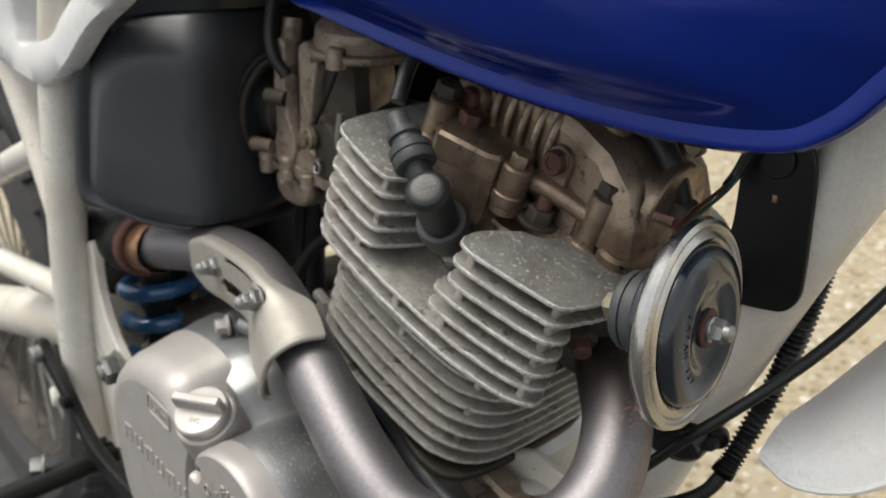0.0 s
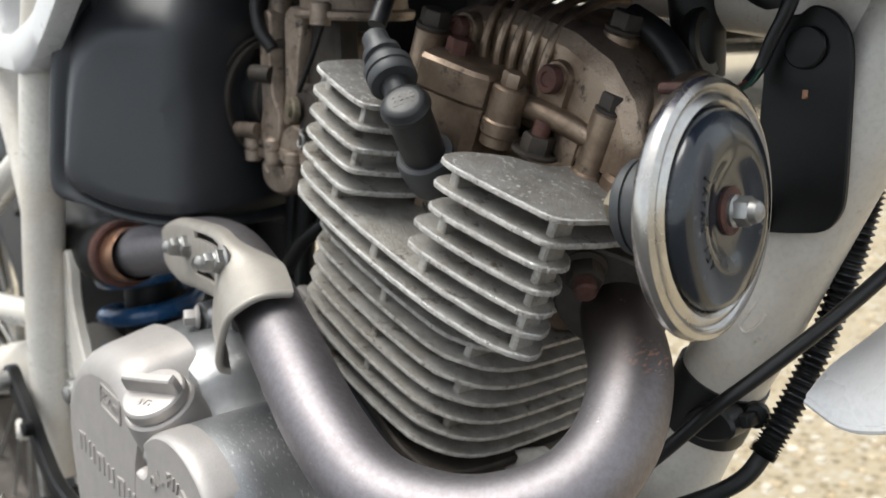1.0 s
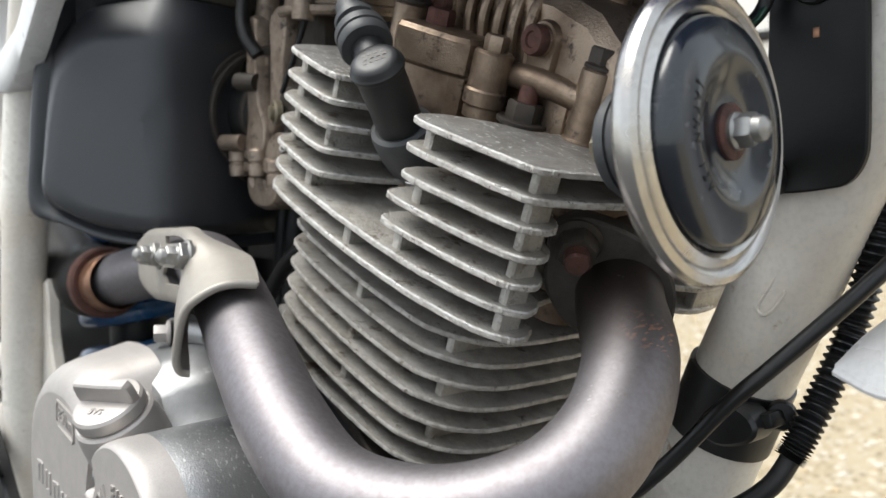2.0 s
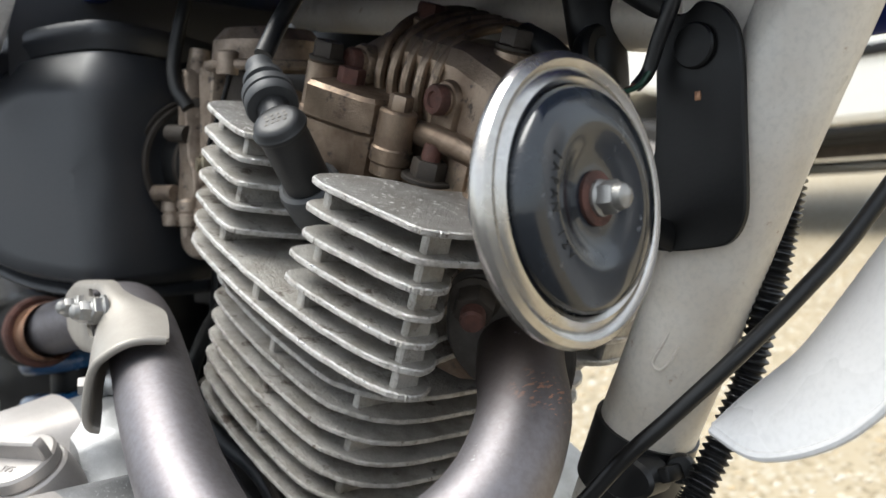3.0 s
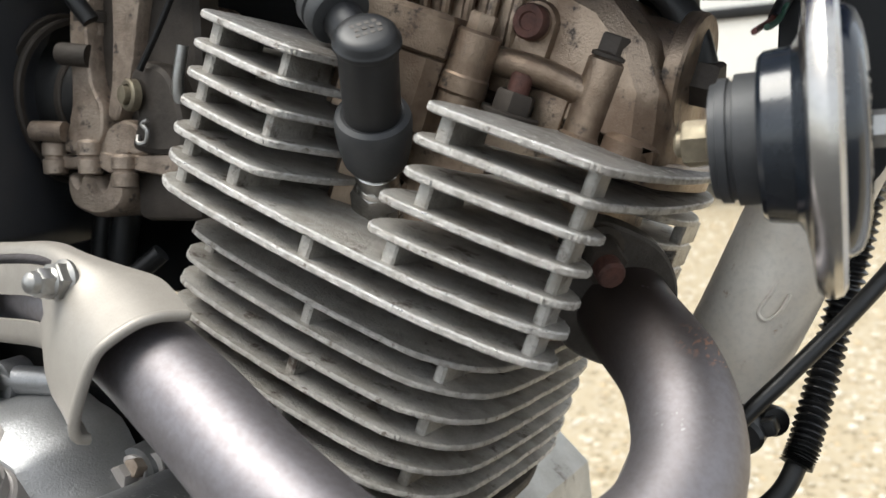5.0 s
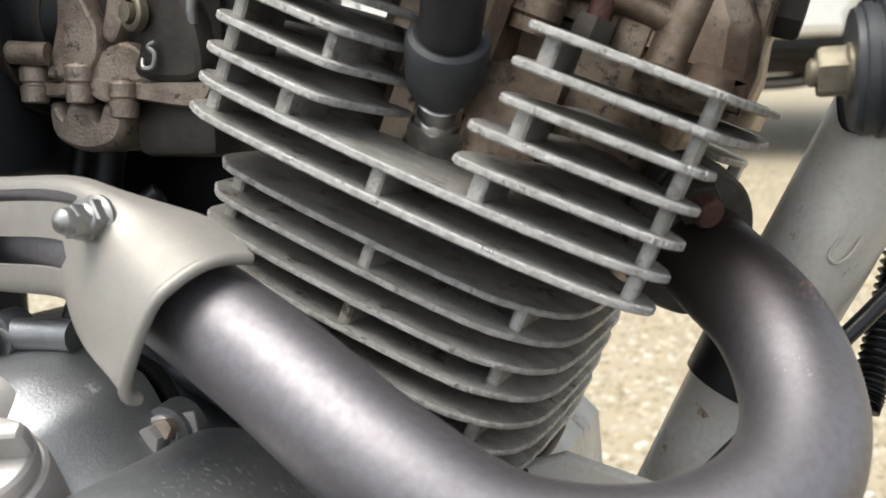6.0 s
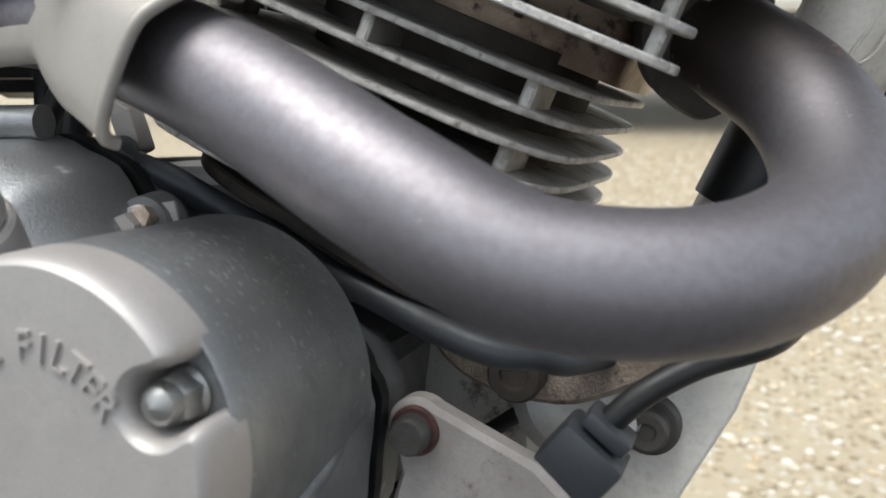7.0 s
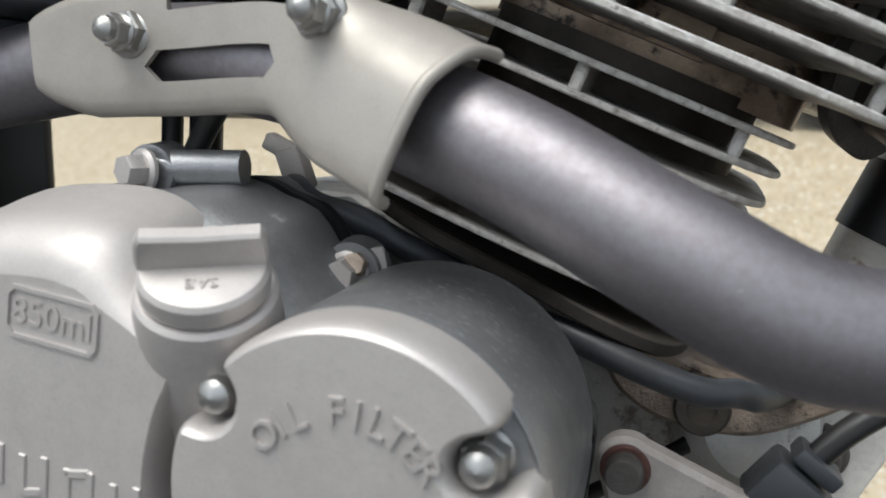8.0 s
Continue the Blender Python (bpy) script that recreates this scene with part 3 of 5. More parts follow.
def tower(u, y, w0, w1, r, step=0.0):
    prof = [(r * 1.12, w0), (r * 1.12, w0 + 0.006), (r, w0 + 0.0068), (r, w1 - 0.001), (r - 0.001, w1)] if step == 0 else [(r * 0.95, w0), (r * 0.95, w0 + step), (r * 1.08, w0 + step + 0.001), (r * 1.08, w0 + step + 0.006), (r, w0 + step + 0.0068), (r, w1 - 0.001), (r - 0.001, w1)]
    return part("bolt_tower", lathe([(a_, h - w0) for a_, h in prof], E(u, y, w0), EW, 24), M["head"], rocker_cover)


tower(-0.3865, 0.4755, 0.557, 0.5815, 0.0073, 0.004)
piece("bolt", BOLT["bolt8"], facing(E(-0.3865, 0.4755, 0.5815), EW, 12), rocker_cover)
tower(-0.3485, 0.491, 0.555, 0.586, 0.0072)
piece("bolt", BOLT["black_bolt"], facing(E(-0.3485, 0.491, 0.586), EW, 25) @ Matrix.Scale(0.95, 4), rocker_cover, "black hex bolt")
tower(-0.435, 0.472, 0.563, 0.588, 0.0072)
piece("bolt", BOLT["black_bolt"], facing(E(-0.435, 0.472, 0.588), EW, 5), rocker_cover, "black hex bolt")
tower(-0.366, 0.505, 0.595, 0.611, 0.0072)
piece("bolt", BOLT["black_bolt"], facing(E(-0.366, 0.505, 0.611), EW, 40), rocker_cover)
tower(-0.418, 0.505, 0.595, 0.612, 0.008)
piece("bolt", BOLT["bolt10_rust"], facing(E(-0.418, 0.505, 0.612), EW, 10), rocker_cover)
piece("bolt", BOLT["bolt10_rust"], facing(E(-0.4195, 0.4745, 0.5830), EW, 20), rocker_cover, "rusty hex bolt")
for u, y, w in ((-0.374, 0.4845, 0.589), (-0.428, 0.4825, 0.590)):
    lug = [(-0.0075, -0.014), (0.0075, -0.014), (0.0076, 0.0)] + [(0.0076 * math.cos(k * math.pi / 10), 0.0076 * math.sin(k * math.pi / 10)) for k in range(1, 10)] + [(-0.0076, 0.0)]
    eye_lug = part("shaft_lug", plateau([(u + a_, w + b_) for a_, b_ in lug], across_at(y + 0.012), [(0, 0), (0, 0.0105), (0.0008, 0.012)]), M["head"], rocker_cover)
    ring = lathe([(0.0058, 0), (0.0058, 0.001), (0.0053, 0.0018), (0.0048, 0.001), (0.0, 0.001)], E(u, y, w), (0, -1, 0), 24)
    part("seat_ring", ring, M["head"], rocker_cover)
    piece("bolt", mesh_of("round_bolt", lathe([(0.0056, 0), (0.0056, 0.0038), (0.0050, 0.0048), (0.0030, 0.0048), (0.0026, 0.0040), (0, 0.0040)], (0, 0, 0), (0, 0, 1), 24), M["rust"]), facing(E(u, y - 0.0005, w), (0, -1, 0)), rocker_cover, "rust-brown round-headed bolt")
for k in range(5):
    u = -0.4145 + 0.0085 * k
    part("cooling_ridge", tube([E(u, 0.486, 0.578), E(u - 0.001, 0.4845, 0.590), E(u - 0.003, 0.489, 0.603), E(u - 0.006, 0.503, 0.6125), E(u - 0.010, 0.53, 0.617), E(u - 0.013, 0.56, 0.612)], 0.0021, 10, 5), M["head"], rocker_cover)
# cross link and lower bosses
part("cross_link", tube([E(-0.383, 0.483, 0.5745), E(-0.368, 0.4845, 0.5755), E(-0.352, 0.489, 0.574)], 0.0047, 16, 5), M["head"], rocker_cover)
part("boss", rbox(E(-0.3605, 0.4925, 0.566), (0.011, 0.014, 0.014), 0.002, Matrix.Rotation(SLOPE, 4, "Y")), M["head"], rocker_cover)
part("boss", lathe([(0.010, 0), (0.010, 0.008), (0.0085, 0.010)], E(-0.3345, 0.4945, 0.5565), EW, 24), M["head"], rocker_cover)
nut = part("washer", lathe([(0.0095, 0), (0.0095, 0.0012), (0.009, 0.0016)], E(-0.3705, 0.4815, 0.5598), EW, 24), M["dirt_and_shade"], rocker_cover)
piece("nut", mesh_of("nut12", hex_head(0.0115, 0.0065), M["dirt_and_shade"]), facing(E(-0.3705, 0.4815, 0.5612), EW, 15), rocker_cover, "dull brown hex nut on a rusty stud")
piece("stud", mesh_of("stud", lathe([(0.0036, 0), (0.0036, 0.0115), (0.003, 0.0125)], (0, 0, 0), (0, 0, 1), 14), M["rust"]), facing(E(-0.3705, 0.4815, 0.5612), EW), rocker_cover, "rusty stud end")
# valve inspection cap at the front
cap_at = E(-0.3345, 0.512, 0.588)
valve_cap = part("valve_cap", lathe([(0.0165, -0.012), (0.0165, 0.001), (0.0198, 0.0015), (0.0202, 0.0025), (0.0202, 0.0062), (0.0195, 0.0072), (0.0, 0.0076)], cap_at, EU * 0.99 + EW * 0.12, 48), M["head"], None, "grimy round valve inspection cap with a hex")
piece("hex", mesh_of("cap_hex", hex_head(0.0135, 0.0075), M["dirt_and_shade"]), facing(cap_at + EU * 0.0072, EU * 0.99 + EW * 0.12, 15), valve_cap)
part("cam_cover_hose", tube([E(-0.37, 0.512, 0.616), E(-0.352, 0.511, 0.613), E(-0.336, 0.51, 0.604), E(-0.324, 0.513, 0.588)], 0.0052, 14, 6), M["rubber"], None, "black rubber hose over the rocker cover")
flap = part("rubber_elbow", tube([(-0.0985, 0.540, 0.686), (-0.0990, 0.538, 0.702), (-0.102, 0.536, 0.738)], lambda s: 0.0095 + 0.002 * s, 20, 5), M["rubber"], None, "black rubber elbow under the tank")
part("mouth", lathe([(0.0118, -0.004), (0.0135, -0.001), (0.0135, 0.002), (0.0120, 0.0035), (0.0085, 0.0035), (0.0078, -0.003), (0, -0.003)], (-0.0930, 0.531, 0.6992), (0.98, 0.1, 0.1), 28), M["rubber"], flap)

# ---- spark plug and its cap ----
P0, P1 = Vector((-0.1805, 0.4775, 0.6280)), Vector((-0.1536, 0.4323, 0.6787))
PA = (P1 - P0).normalized()
spark_plug = part("spark_plug", lathe([(0.0100, -0.004), (0.0100, -0.001), (0.0104, -0.0005), (0.0104, 0.0012), (0.0094, 0.0018), (0.0094, 0.003), (0.0088, 0.0035), (0.0076, 0.0125), (0.0064, 0.0140), (0.0064, 0.0165), (0.0074, 0.0170), (0.0074, 0.0205), (0.0062, 0.0215), (0.0062, 0.030)], P0, PA, 28), M["chrome"], None, "spark plug with a tarnished hex, seated between the fins")
piece("hex", mesh_of("plug_hex", hex_head(0.0165, 0.0095), M["chrome"]), facing(P0 + PA * 0.0032, PA, 10), spark_plug, "plated hexagon")
plug_cap = part("spark_plug_cap", lathe([(0.0087, 0.042), (0.0087, 0.0690), (0.0096, 0.0694), (0.0099, 0.0702), (0.0098, 0.0711), (0.0091, 0.0719), (0.0087, 0.0733), (0.0077, 0.0743), (0.0058, 0.0748), (0.0030, 0.0750), (0.0, 0.0750)], P0, PA, 40), M["cap"], None, "dark grey spark plug cap with an angled lead")
part("sleeve", lathe([(0.0074, 0.0235), (0.0090, 0.0235), (0.0104, 0.0262), (0.0114, 0.0315), (0.0119, 0.0385), (0.0119, 0.0420), (0.0114, 0.0438), (0.0098, 0.0446), (0.0086, 0.0442)], P0, PA, 40), M["seal"], plug_cap, "flared grey rubber seal")
side = Vector((-0.1681, 0.4366, 0.6909)) - P0
side = (side - PA * side.dot(PA)).normalized()
LEAD = [P0 + PA * 0.0650, P0 + PA * 0.0682 + side * 0.0105, P0 + PA * 0.0702 + side * 0.0178, E(-0.4287, 0.4414, 0.5808), E(-0.4406, 0.4470, 0.5861), E(-0.449, 0.458, 0.602), E(-0.449, 0.470, 0.625), E(-0.44, 0.49, 0.66)]
part("elbow", tube(LEAD[:3], 0.0060, 24, 6), M["cap"], plug_cap)
ax = (LEAD[3] - LEAD[2]).normalized()
part("collar", lathe([(0.0066, -0.0035), (0.0092, -0.0032), (0.0097, -0.0024), (0.0097, 0.0010), (0.0090, 0.0014), (0.0090, 0.0022), (0.0097, 0.0026), (0.0097, 0.0058), (0.0090, 0.0066), (0.0070, 0.0072), (0.0064, 0.0105), (0.0078, 0.0112), (0.0078, 0.0138), (0.0066, 0.0146), (0.0056, 0.0152), (0.0053, 0.0230), (0.004, 0.0236)], LEAD[2], ax, 32), M["seal"], plug_cap, "ringed grey rubber collar")
part("lead", tube(LEAD[4:], 0.0038, 12, 6), M["rubber"], plug_cap, "black ignition lead")
marks = bmesh.new()
for row in range(3):
    for k in range(4):
        rbox((-0.0033 + 0.0022 * k + 0.0006 * (row % 2), 0.0022 - 0.0022 * row, 0.0749 - 0.0001 * (row != 1) - 0.00005 * abs(k - 1.5)), (0.0013, 0.0013, 0.0006), 0.0, None, marks)
bmesh.ops.transform(marks, matrix=facing(P0, PA, 25), verts=marks.verts)
part("marking", marks, M["grey_cast"], plug_cap, "worn grey moulded marking")

# ---- exhaust flange, studs ----
port_dir = (Vector(PIPE[1]) - Vector(PIPE[0])).normalized()
flange_at = Vector((-0.1060, 0.4960, 0.6010))
stud_way = Vector((-0.0985, 0.4712, 0.6120)) - flange_at
stud_way = (stud_way - port_dir * stud_way.dot(port_dir)).normalized()
fl = plateau(smooth2([(0.0315, 0.0), (0.0275, 0.0085), (0.010, 0.0195), (-0.010, 0.0195), (-0.0275, 0.0085), (-0.0315, 0.0), (-0.0275, -0.0085), (-0.010, -0.0195), (0.010, -0.0195), (0.0275, -0.0085)], 6), Matrix.Translation(flange_at) @ Matrix((stud_way, port_dir.cross(stud_way), port_dir)).transposed().to_4x4(), [(0.0008, -0.003), (0, -0.002), (0, 0.003), (0.001, 0.004)])
exhaust_flange = part("exhaust_flange", fl, M["grey_cast"], None, "grey steel exhaust flange held by rusty studs")
for sgn in (1,):
    st = Vector((-0.0985, 0.4712, 0.6120))
    piece("nut", mesh_of("flange_nut", hex_head(0.0125, 0.0075, 0.0088), M["dirt_and_shade"]), facing(st - port_dir * 0.010, port_dir, 10), exhaust_flange, "dull dark nut")
    piece("stud", mesh_of("flange_stud", lathe([(0.0043, -0.006), (0.0043, 0.0135), (0.0036, 0.0145)], (0, 0, 0), (0, 0, 1), 14), M["rust"]), facing(st - port_dir * 0.010, port_dir), exhaust_flange, "rusty stud end")

# ---- heat shield ----
RUN = [(-0.347, 0.4345, 0.6020), (-0.335, 0.4335, 0.6028), (-0.295, 0.4305, 0.6045), (-0.258, 0.4235, 0.6050), (-0.2320, 0.4150, 0.5955), (-0.2070, 0.4068, 0.5845)]
line = spl(RUN, 8)


ARM = [(0.0115, 0.0152), (0.0150, 0.0152), (0.0176, 0.0145), (0.0188, 0.0128), (0.0190, 0.0116), (0.0190, 0.0082), (0.0191, 0.0032), (0.0191, -0.0020), (0.0191, -0.0062), (0.0191, -0.0104), (0.0189, -0.0150), (0.0182, -0.0176), (0.0166, -0.0192), (0.0140, -0.0197)]
HOOD = [(-0.0040, 0.0178), (0.0040, 0.0176), (0.0100, 0.0160), (0.0146, 0.0130), (0.0180, 0.0098), (0.0205, 0.0068), (0.0218, 0.0030), (0.0224, -0.0025), (0.0226, -0.0075), (0.0226, -0.0130), (0.0222, -0.0180), (0.0212, -0.0215), (0.0194, -0.0235), (0.0165, -0.0240)]


def shield_mesh():
    """A slotted arm that widens into a hood over the pipe; both are half sections of (outward, upward) pairs."""
    bm = bmesh.new()
    grid = []
    start, end = 6, len(line) - 2
    steps = end - start
    for i in range(start, end + 1):
        s = (i - start) / steps
        p = line[i]
        ahead = (line[min(i + 1, len(line) - 1)] - line[i - 1]).normalized()
        out = Vector((0, -1, 0))
        out = (out - ahead * out.dot(ahead)).normalized()
        up = ahead.cross(out)
        if up.z < 0:
            up = -up
        grow = max(0.0, min(1.0, (s - 0.60) / 0.24))
        grow = grow * grow * (3 - 2 * grow)
        tall = min(1.0, 0.62 + 2.6 * s)
        flare = 0.0008 * max(0.0, (s - 0.9) / 0.1)
        grid.append([bm.verts.new(p + out * (a0 + (b0 - a0) * grow + flare) + up * ((a1 * tall) * (1 - grow) + b1 * grow)) for (a0, a1), (b0, b1) in zip(ARM, HOOD)])
    n = len(grid)
    for i in range(n - 1):
        s = (i + 0.5) / (n - 1)
        for j in range(len(ARM) - 1):
            if (0.27 < s < 0.62 and j in (7, 8)) or (0.33 < s < 0.60 and j == 4):
                continue
            bm.faces.new((grid[i][j], grid[i][j + 1], grid[i + 1][j + 1], grid[i + 1][j]))
    cols = [i for i in range(n - 1) if 0.27 < (i + 0.5) / (n - 1) < 0.62]
    i, k = cols[0], cols[-1] + 1  # rounded slot ends
    for at, nxt in ((i, i + 1), (k, k - 1)):
        bm.faces.new((grid[at][7], grid[at][8], grid[nxt][7]))
        bm.faces.new((grid[at][9], grid[at][8], grid[nxt][9]))
    lip = [v.co.copy() for v in grid[-1]]
    bmesh.ops.recalc_face_normals(bm, faces=bm.faces[:])
    bmesh.ops.solidify(bm, geom=bm.faces[:], thickness=0.0017)
    middle = sum(lip, Vector()) / len(lip)
    return tube([p.lerp(middle, 0.05) for p in lip], 0.0017, 12, 2, bm)


heat_shield = part("heat_shield", shield_mesh(), M["shield"], None, "satin champagne-coloured slotted exhaust heat shield", 40)
for x, y, z in ((-0.2437, 0.4005, 0.6100), (-0.3064, 0.4130, 0.6068)):
    piece("acorn_nut", BOLT["small_acorn"], facing((x, y - 0.0036, z), (-0.06, -1, 0.12), 20), heat_shield, "bright plated acorn nut")
    piece("washer", mesh_of("shield_washer", hex_head(0.0105, 0.0036, 0.0068), M["zinc"]), facing((x, y + 0.0006, z), (-0.06, -1, 0.12), 5), heat_shield)

# ---- crankcase and covers ----
crankcase = part("crankcase", plateau(dense([(-0.4020, 0.4340), (-0.3970, 0.5240), (-0.3620, 0.5490), (-0.2920, 0.5560), (-0.2300, 0.5500), (-0.1770, 0.5220), (-0.1570, 0.5040), (-0.1520, 0.4540), (-0.1920, 0.4040), (-0.3220, 0.3840)], 3), side_at(0.62), [(0.004, 0), (0, 0.006), (0, 0.112), (0.003, 0.116)]), M["case"], None, "cast aluminium crankcase with a dusty finish")
case = dense([(-0.3750, 0.4600), (-0.3790, 0.5050), (-0.3710, 0.5370), (-0.3510, 0.5565), (-0.3210, 0.5640), (-0.2810, 0.5660), (-0.2600, 0.5580), (-0.2480, 0.5420), (-0.2320, 0.5290), (-0.2050, 0.5200), (-0.1860, 0.5120), (-0.1795, 0.4990), (-0.1830, 0.4650), (-0.2010, 0.4350), (-0.2710, 0.4050), (-0.3410, 0.4150)], 2)
case = smooth2(case, 2)
# Sides and tops are darker than the face: their shade is in the colour.
clutch_cover = part("clutch_cover", plateau(case, side_at(0.432), [(-0.001, 0), (0.0, 0.012), (0.004, 0.03), (0.009, 0.037), (0.014, 0.039)]), M["worn"], None, "silver-grey clutch cover casting with raised lettering")
dome = smooth2([(-0.3725, 0.4970), (-0.3675, 0.5270), (-0.3505, 0.5480), (-0.3255, 0.5605), (-0.2985, 0.5630), (-0.2830, 0.5595), (-0.2745, 0.5500), (-0.2670, 0.5400), (-0.2620, 0.5305), (-0.2670, 0.5180), (-0.2703, 0.5015), (-0.2670, 0.4850), (-0.2575, 0.4700), (-0.2460, 0.4610), (-0.2485, 0.4420), (-0.3005, 0.4150), (-0.3425, 0.4260), (-0.3655, 0.4550)], 4)
part("face", plateau(dome, side_at(0.4005), [(-0.004, 0), (-0.001, 0.014), (0.0005, 0.022), (0.0025, 0.028), (0.006, 0.0325), (0.010, 0.0352), (0.014, 0.0362)], weight=lambda p: 0.16 + 0.84 * min(1.0, max(0.0, ((p - Vector((-0.2215, 0.5040))).length - 0.050) / 0.03))), M["cover"], clutch_cover)
# Same casting as the face, with its shade painted in by the darker metal.
part("case_wall", plateau(case, side_at(0.51), [(0.012, 0), (0.010, 0.05), (0.0, 0.056), (-0.0005, 0.0705)]), M["worn"], crankcase)
gasket = part("gasket", plateau(case, side_at(0.4405), [(-0.0012, 0), (-0.0012, 0.0045)]), M["rubber"], clutch_cover)
FC = Vector((-0.2215, 0.429, 0.5040))
fbody = lathe([(0.0432, 0), (0.0430, 0.004), (0.0428, 0.012), (0.0427, 0.024), (0.0425, 0.044), (0.0422, 0.0565), (0.0416, 0.0575), (0.0408, 0.0570), (0.0404, 0.0552), (0.0, 0.0552)], FC, (0, -1, 0), 72)
oil_filter_cover = part("oil_filter_cover", fbody, M["worn"], None, "round silver oil filter cover with recessed acorn nuts")
BITES = [(145.0, 0.0395, 0.0088, 75), (26.0, 0.0327, 0.0082, 62), (263.0, 0.033, 0.0086, 70)]


def bitten_disc(radius, bites, step=0.0004, rounds=36):
    """A disc's outline with round pockets open to its edge, with softened corners."""
    pts = []
    order = sorted(bites)
    for i, (deg, d, rho, mouth) in enumerate(order):
        turn = Matrix.Rotation(radians(deg), 2)
        lip = rho * math.sin(radians(mouth))
        pocket = []
        for k in range(61):
            phi = radians(360 - mouth - (360 - 2 * mouth) * k / 60)
            pocket.append(Vector((d + rho * math.cos(phi), rho * math.sin(phi))))
        pts += [turn @ p for p in pocket if p.length < radius]
        nxt = order[(i + 1) % len(order)]
        a0 = deg + math.degrees(math.asin(lip / radius))
        a1 = (nxt[0] - math.degrees(math.asin(nxt[2] * math.sin(radians(nxt[3])) / radius)) - a0) % 360
        pts += [Vector((radius * math.cos(radians(a0 + a1 * k / 80)), radius * math.sin(radians(a0 + a1 * k / 80)))) for k in range(81)]
    out = []
    for p, q in zip(pts, pts[1:] + pts[:1]):
        n = max(1, round((q - p).length / step))
        out += [p.lerp(q, k / n) for k in range(n)]
    for _ in range(rounds):
        out = [(p + 2 * q + r) / 4 for p, q, r in zip(out[-1:] + out[:-1], out, out[1:] + out[:1])]
    return out


face = [(FC.x + p.x, FC.z + p.y) for p in bitten_disc(0.0408, BITES)]
part("face_plate", plateau(face, side_at(FC.y - 0.054), [(-0.0016, 0), (-0.0014, 0.0085), (-0.0010, 0.0112), (-0.0004, 0.0131), (0.0003, 0.0141), (0.0009, 0.0145)]), M["cover"], oil_filter_cover)
FACE_Y = FC.y - 0.054 - 0.0145
for deg, d, rho, mouth in BITES:
    piece("acorn_nut", BOLT["acorn"], facing((FC.x + (d - 0.0012) * math.cos(radians(deg)), FC.y - 0.0552, FC.z + (d - 0.0012) * math.sin(radians(deg))), (0, -1, 0), deg), oil_filter_cover, "plated acorn nut")
part("oil_passage", tube([(-0.200, 0.392, 0.462), (-0.1895, 0.396, 0.4785), (-0.1845, 0.412, 0.4890), (-0.1850, 0.427, 0.4960)], lambda s: 0.0062 - 0.003 * s, 20, 6), M["worn"], oil_filter_cover)
words = bmesh.new()
for k, ch in enumerate("OIL FILTER"):
    if ch != " ":
        deg = 135.5 - 99.0 * k / 9
        at = Vector((FC.x + 0.0236 * math.cos(radians(deg)), FACE_Y, FC.z + 0.0236 * math.sin(radians(deg))))
        lettering(ch, 0.0088, 0.0009, Matrix.Translation(at) @ SIDE @ Matrix.Rotation(radians(deg - 90), 4, "Z"), words)
part("lettering", words, M["cover"], oil_filter_cover, "raised OIL FILTER lettering")
# capacity plate
cp = Vector((-0.2945, 0.3649, 0.5393))
CP = Matrix.Translation(cp) @ SIDE @ Matrix.Rotation(radians(-8), 4, "Z")
rim_line = [(0.0128 * a_, 0.0063 * b_) for a_, b_ in ((-1, -0.7), (-0.87, -1), (0.87, -1), (1, -0.7), (1, 0.7), (0.87, 1), (-0.87, 1), (-1, 0.7))]
plate = bmesh.new()
outer = [plate.verts.new(CP @ Vector((x, y, 0.0002))) for x, y in rim_line]
for ins, h in ((0, 0.0013), (0.0010, 0.0013), (0.0011, 0.0001)):
    pts = [(x * (1 - ins / 0.0128), y * (1 - ins / 0.0063)) for x, y in rim_line]
    ring = [plate.verts.new(CP @ Vector((x, y, h))) for x, y in pts]
    for i in range(8):
        plate.faces.new((outer[i], outer[(i + 1) % 8], ring[(i + 1) % 8], ring[i]))
    outer = ring
lettering("850ml", 0.0090, 0.0010, CP, plate)
part("capacity_mark", plate, M["cover"], clutch_cover, "raised 850ml mark in a frame")
# maker's mark as plain slanted bars
for k in range(6):
    x = -0.3405 + 0.0127 * k
    z = 0.5060 - 0.0019 * k
    for dx, dz, sx, sz, rot in ((-0.0034, 0, 0.0022, 0.0105, 6), (0.0030, 0, 0.0022, 0.0105, 6), (0, 0.0042 * (-1) ** k, 0.0070, 0.0022, -8)):
        part("bar", rbox((x + dx, 0.3646, z + dz), (sx, 0.0018, sz), 0.0003, Matrix.Rotation(radians(rot), 4, "Y"), None, 1), M["cover"], clutch_cover)
# oil filler
FD = Vector((0.20, -0.45, 0.87)).normalized()
F0 = Vector((-0.2600, 0.3740, 0.5470))
part("filler_neck", lathe([(0.0178, -0.040), (0.0176, -0.022), (0.0172, -0.010), (0.0168, -0.004), (0.0162, 0.0), (0.0152, 0.001), (0.0, 0.001)], F0, FD, 40), M["cover"], clutch_cover)
oil_filler_cap = part("oil_filler_cap", lathe([(0.0138, 0.001), (0.0145, 0.0018), (0.0147, 0.0035), (0.0145, 0.0062), (0.0136, 0.0074), (0.0124, 0.0077), (0.0, 0.0077)], F0, FD, 48), M["cover"], None, "silver oil filler cap with a raised finger grip")
GRIP = Vector((0.88, 0.475, 0))
GRIP = (GRIP - FD * GRIP.dot(FD)).normalized()
GM = Matrix.Translation(F0 + FD * 0.0075) @ Matrix((GRIP, FD.cross(GRIP), FD)).transposed().to_4x4()
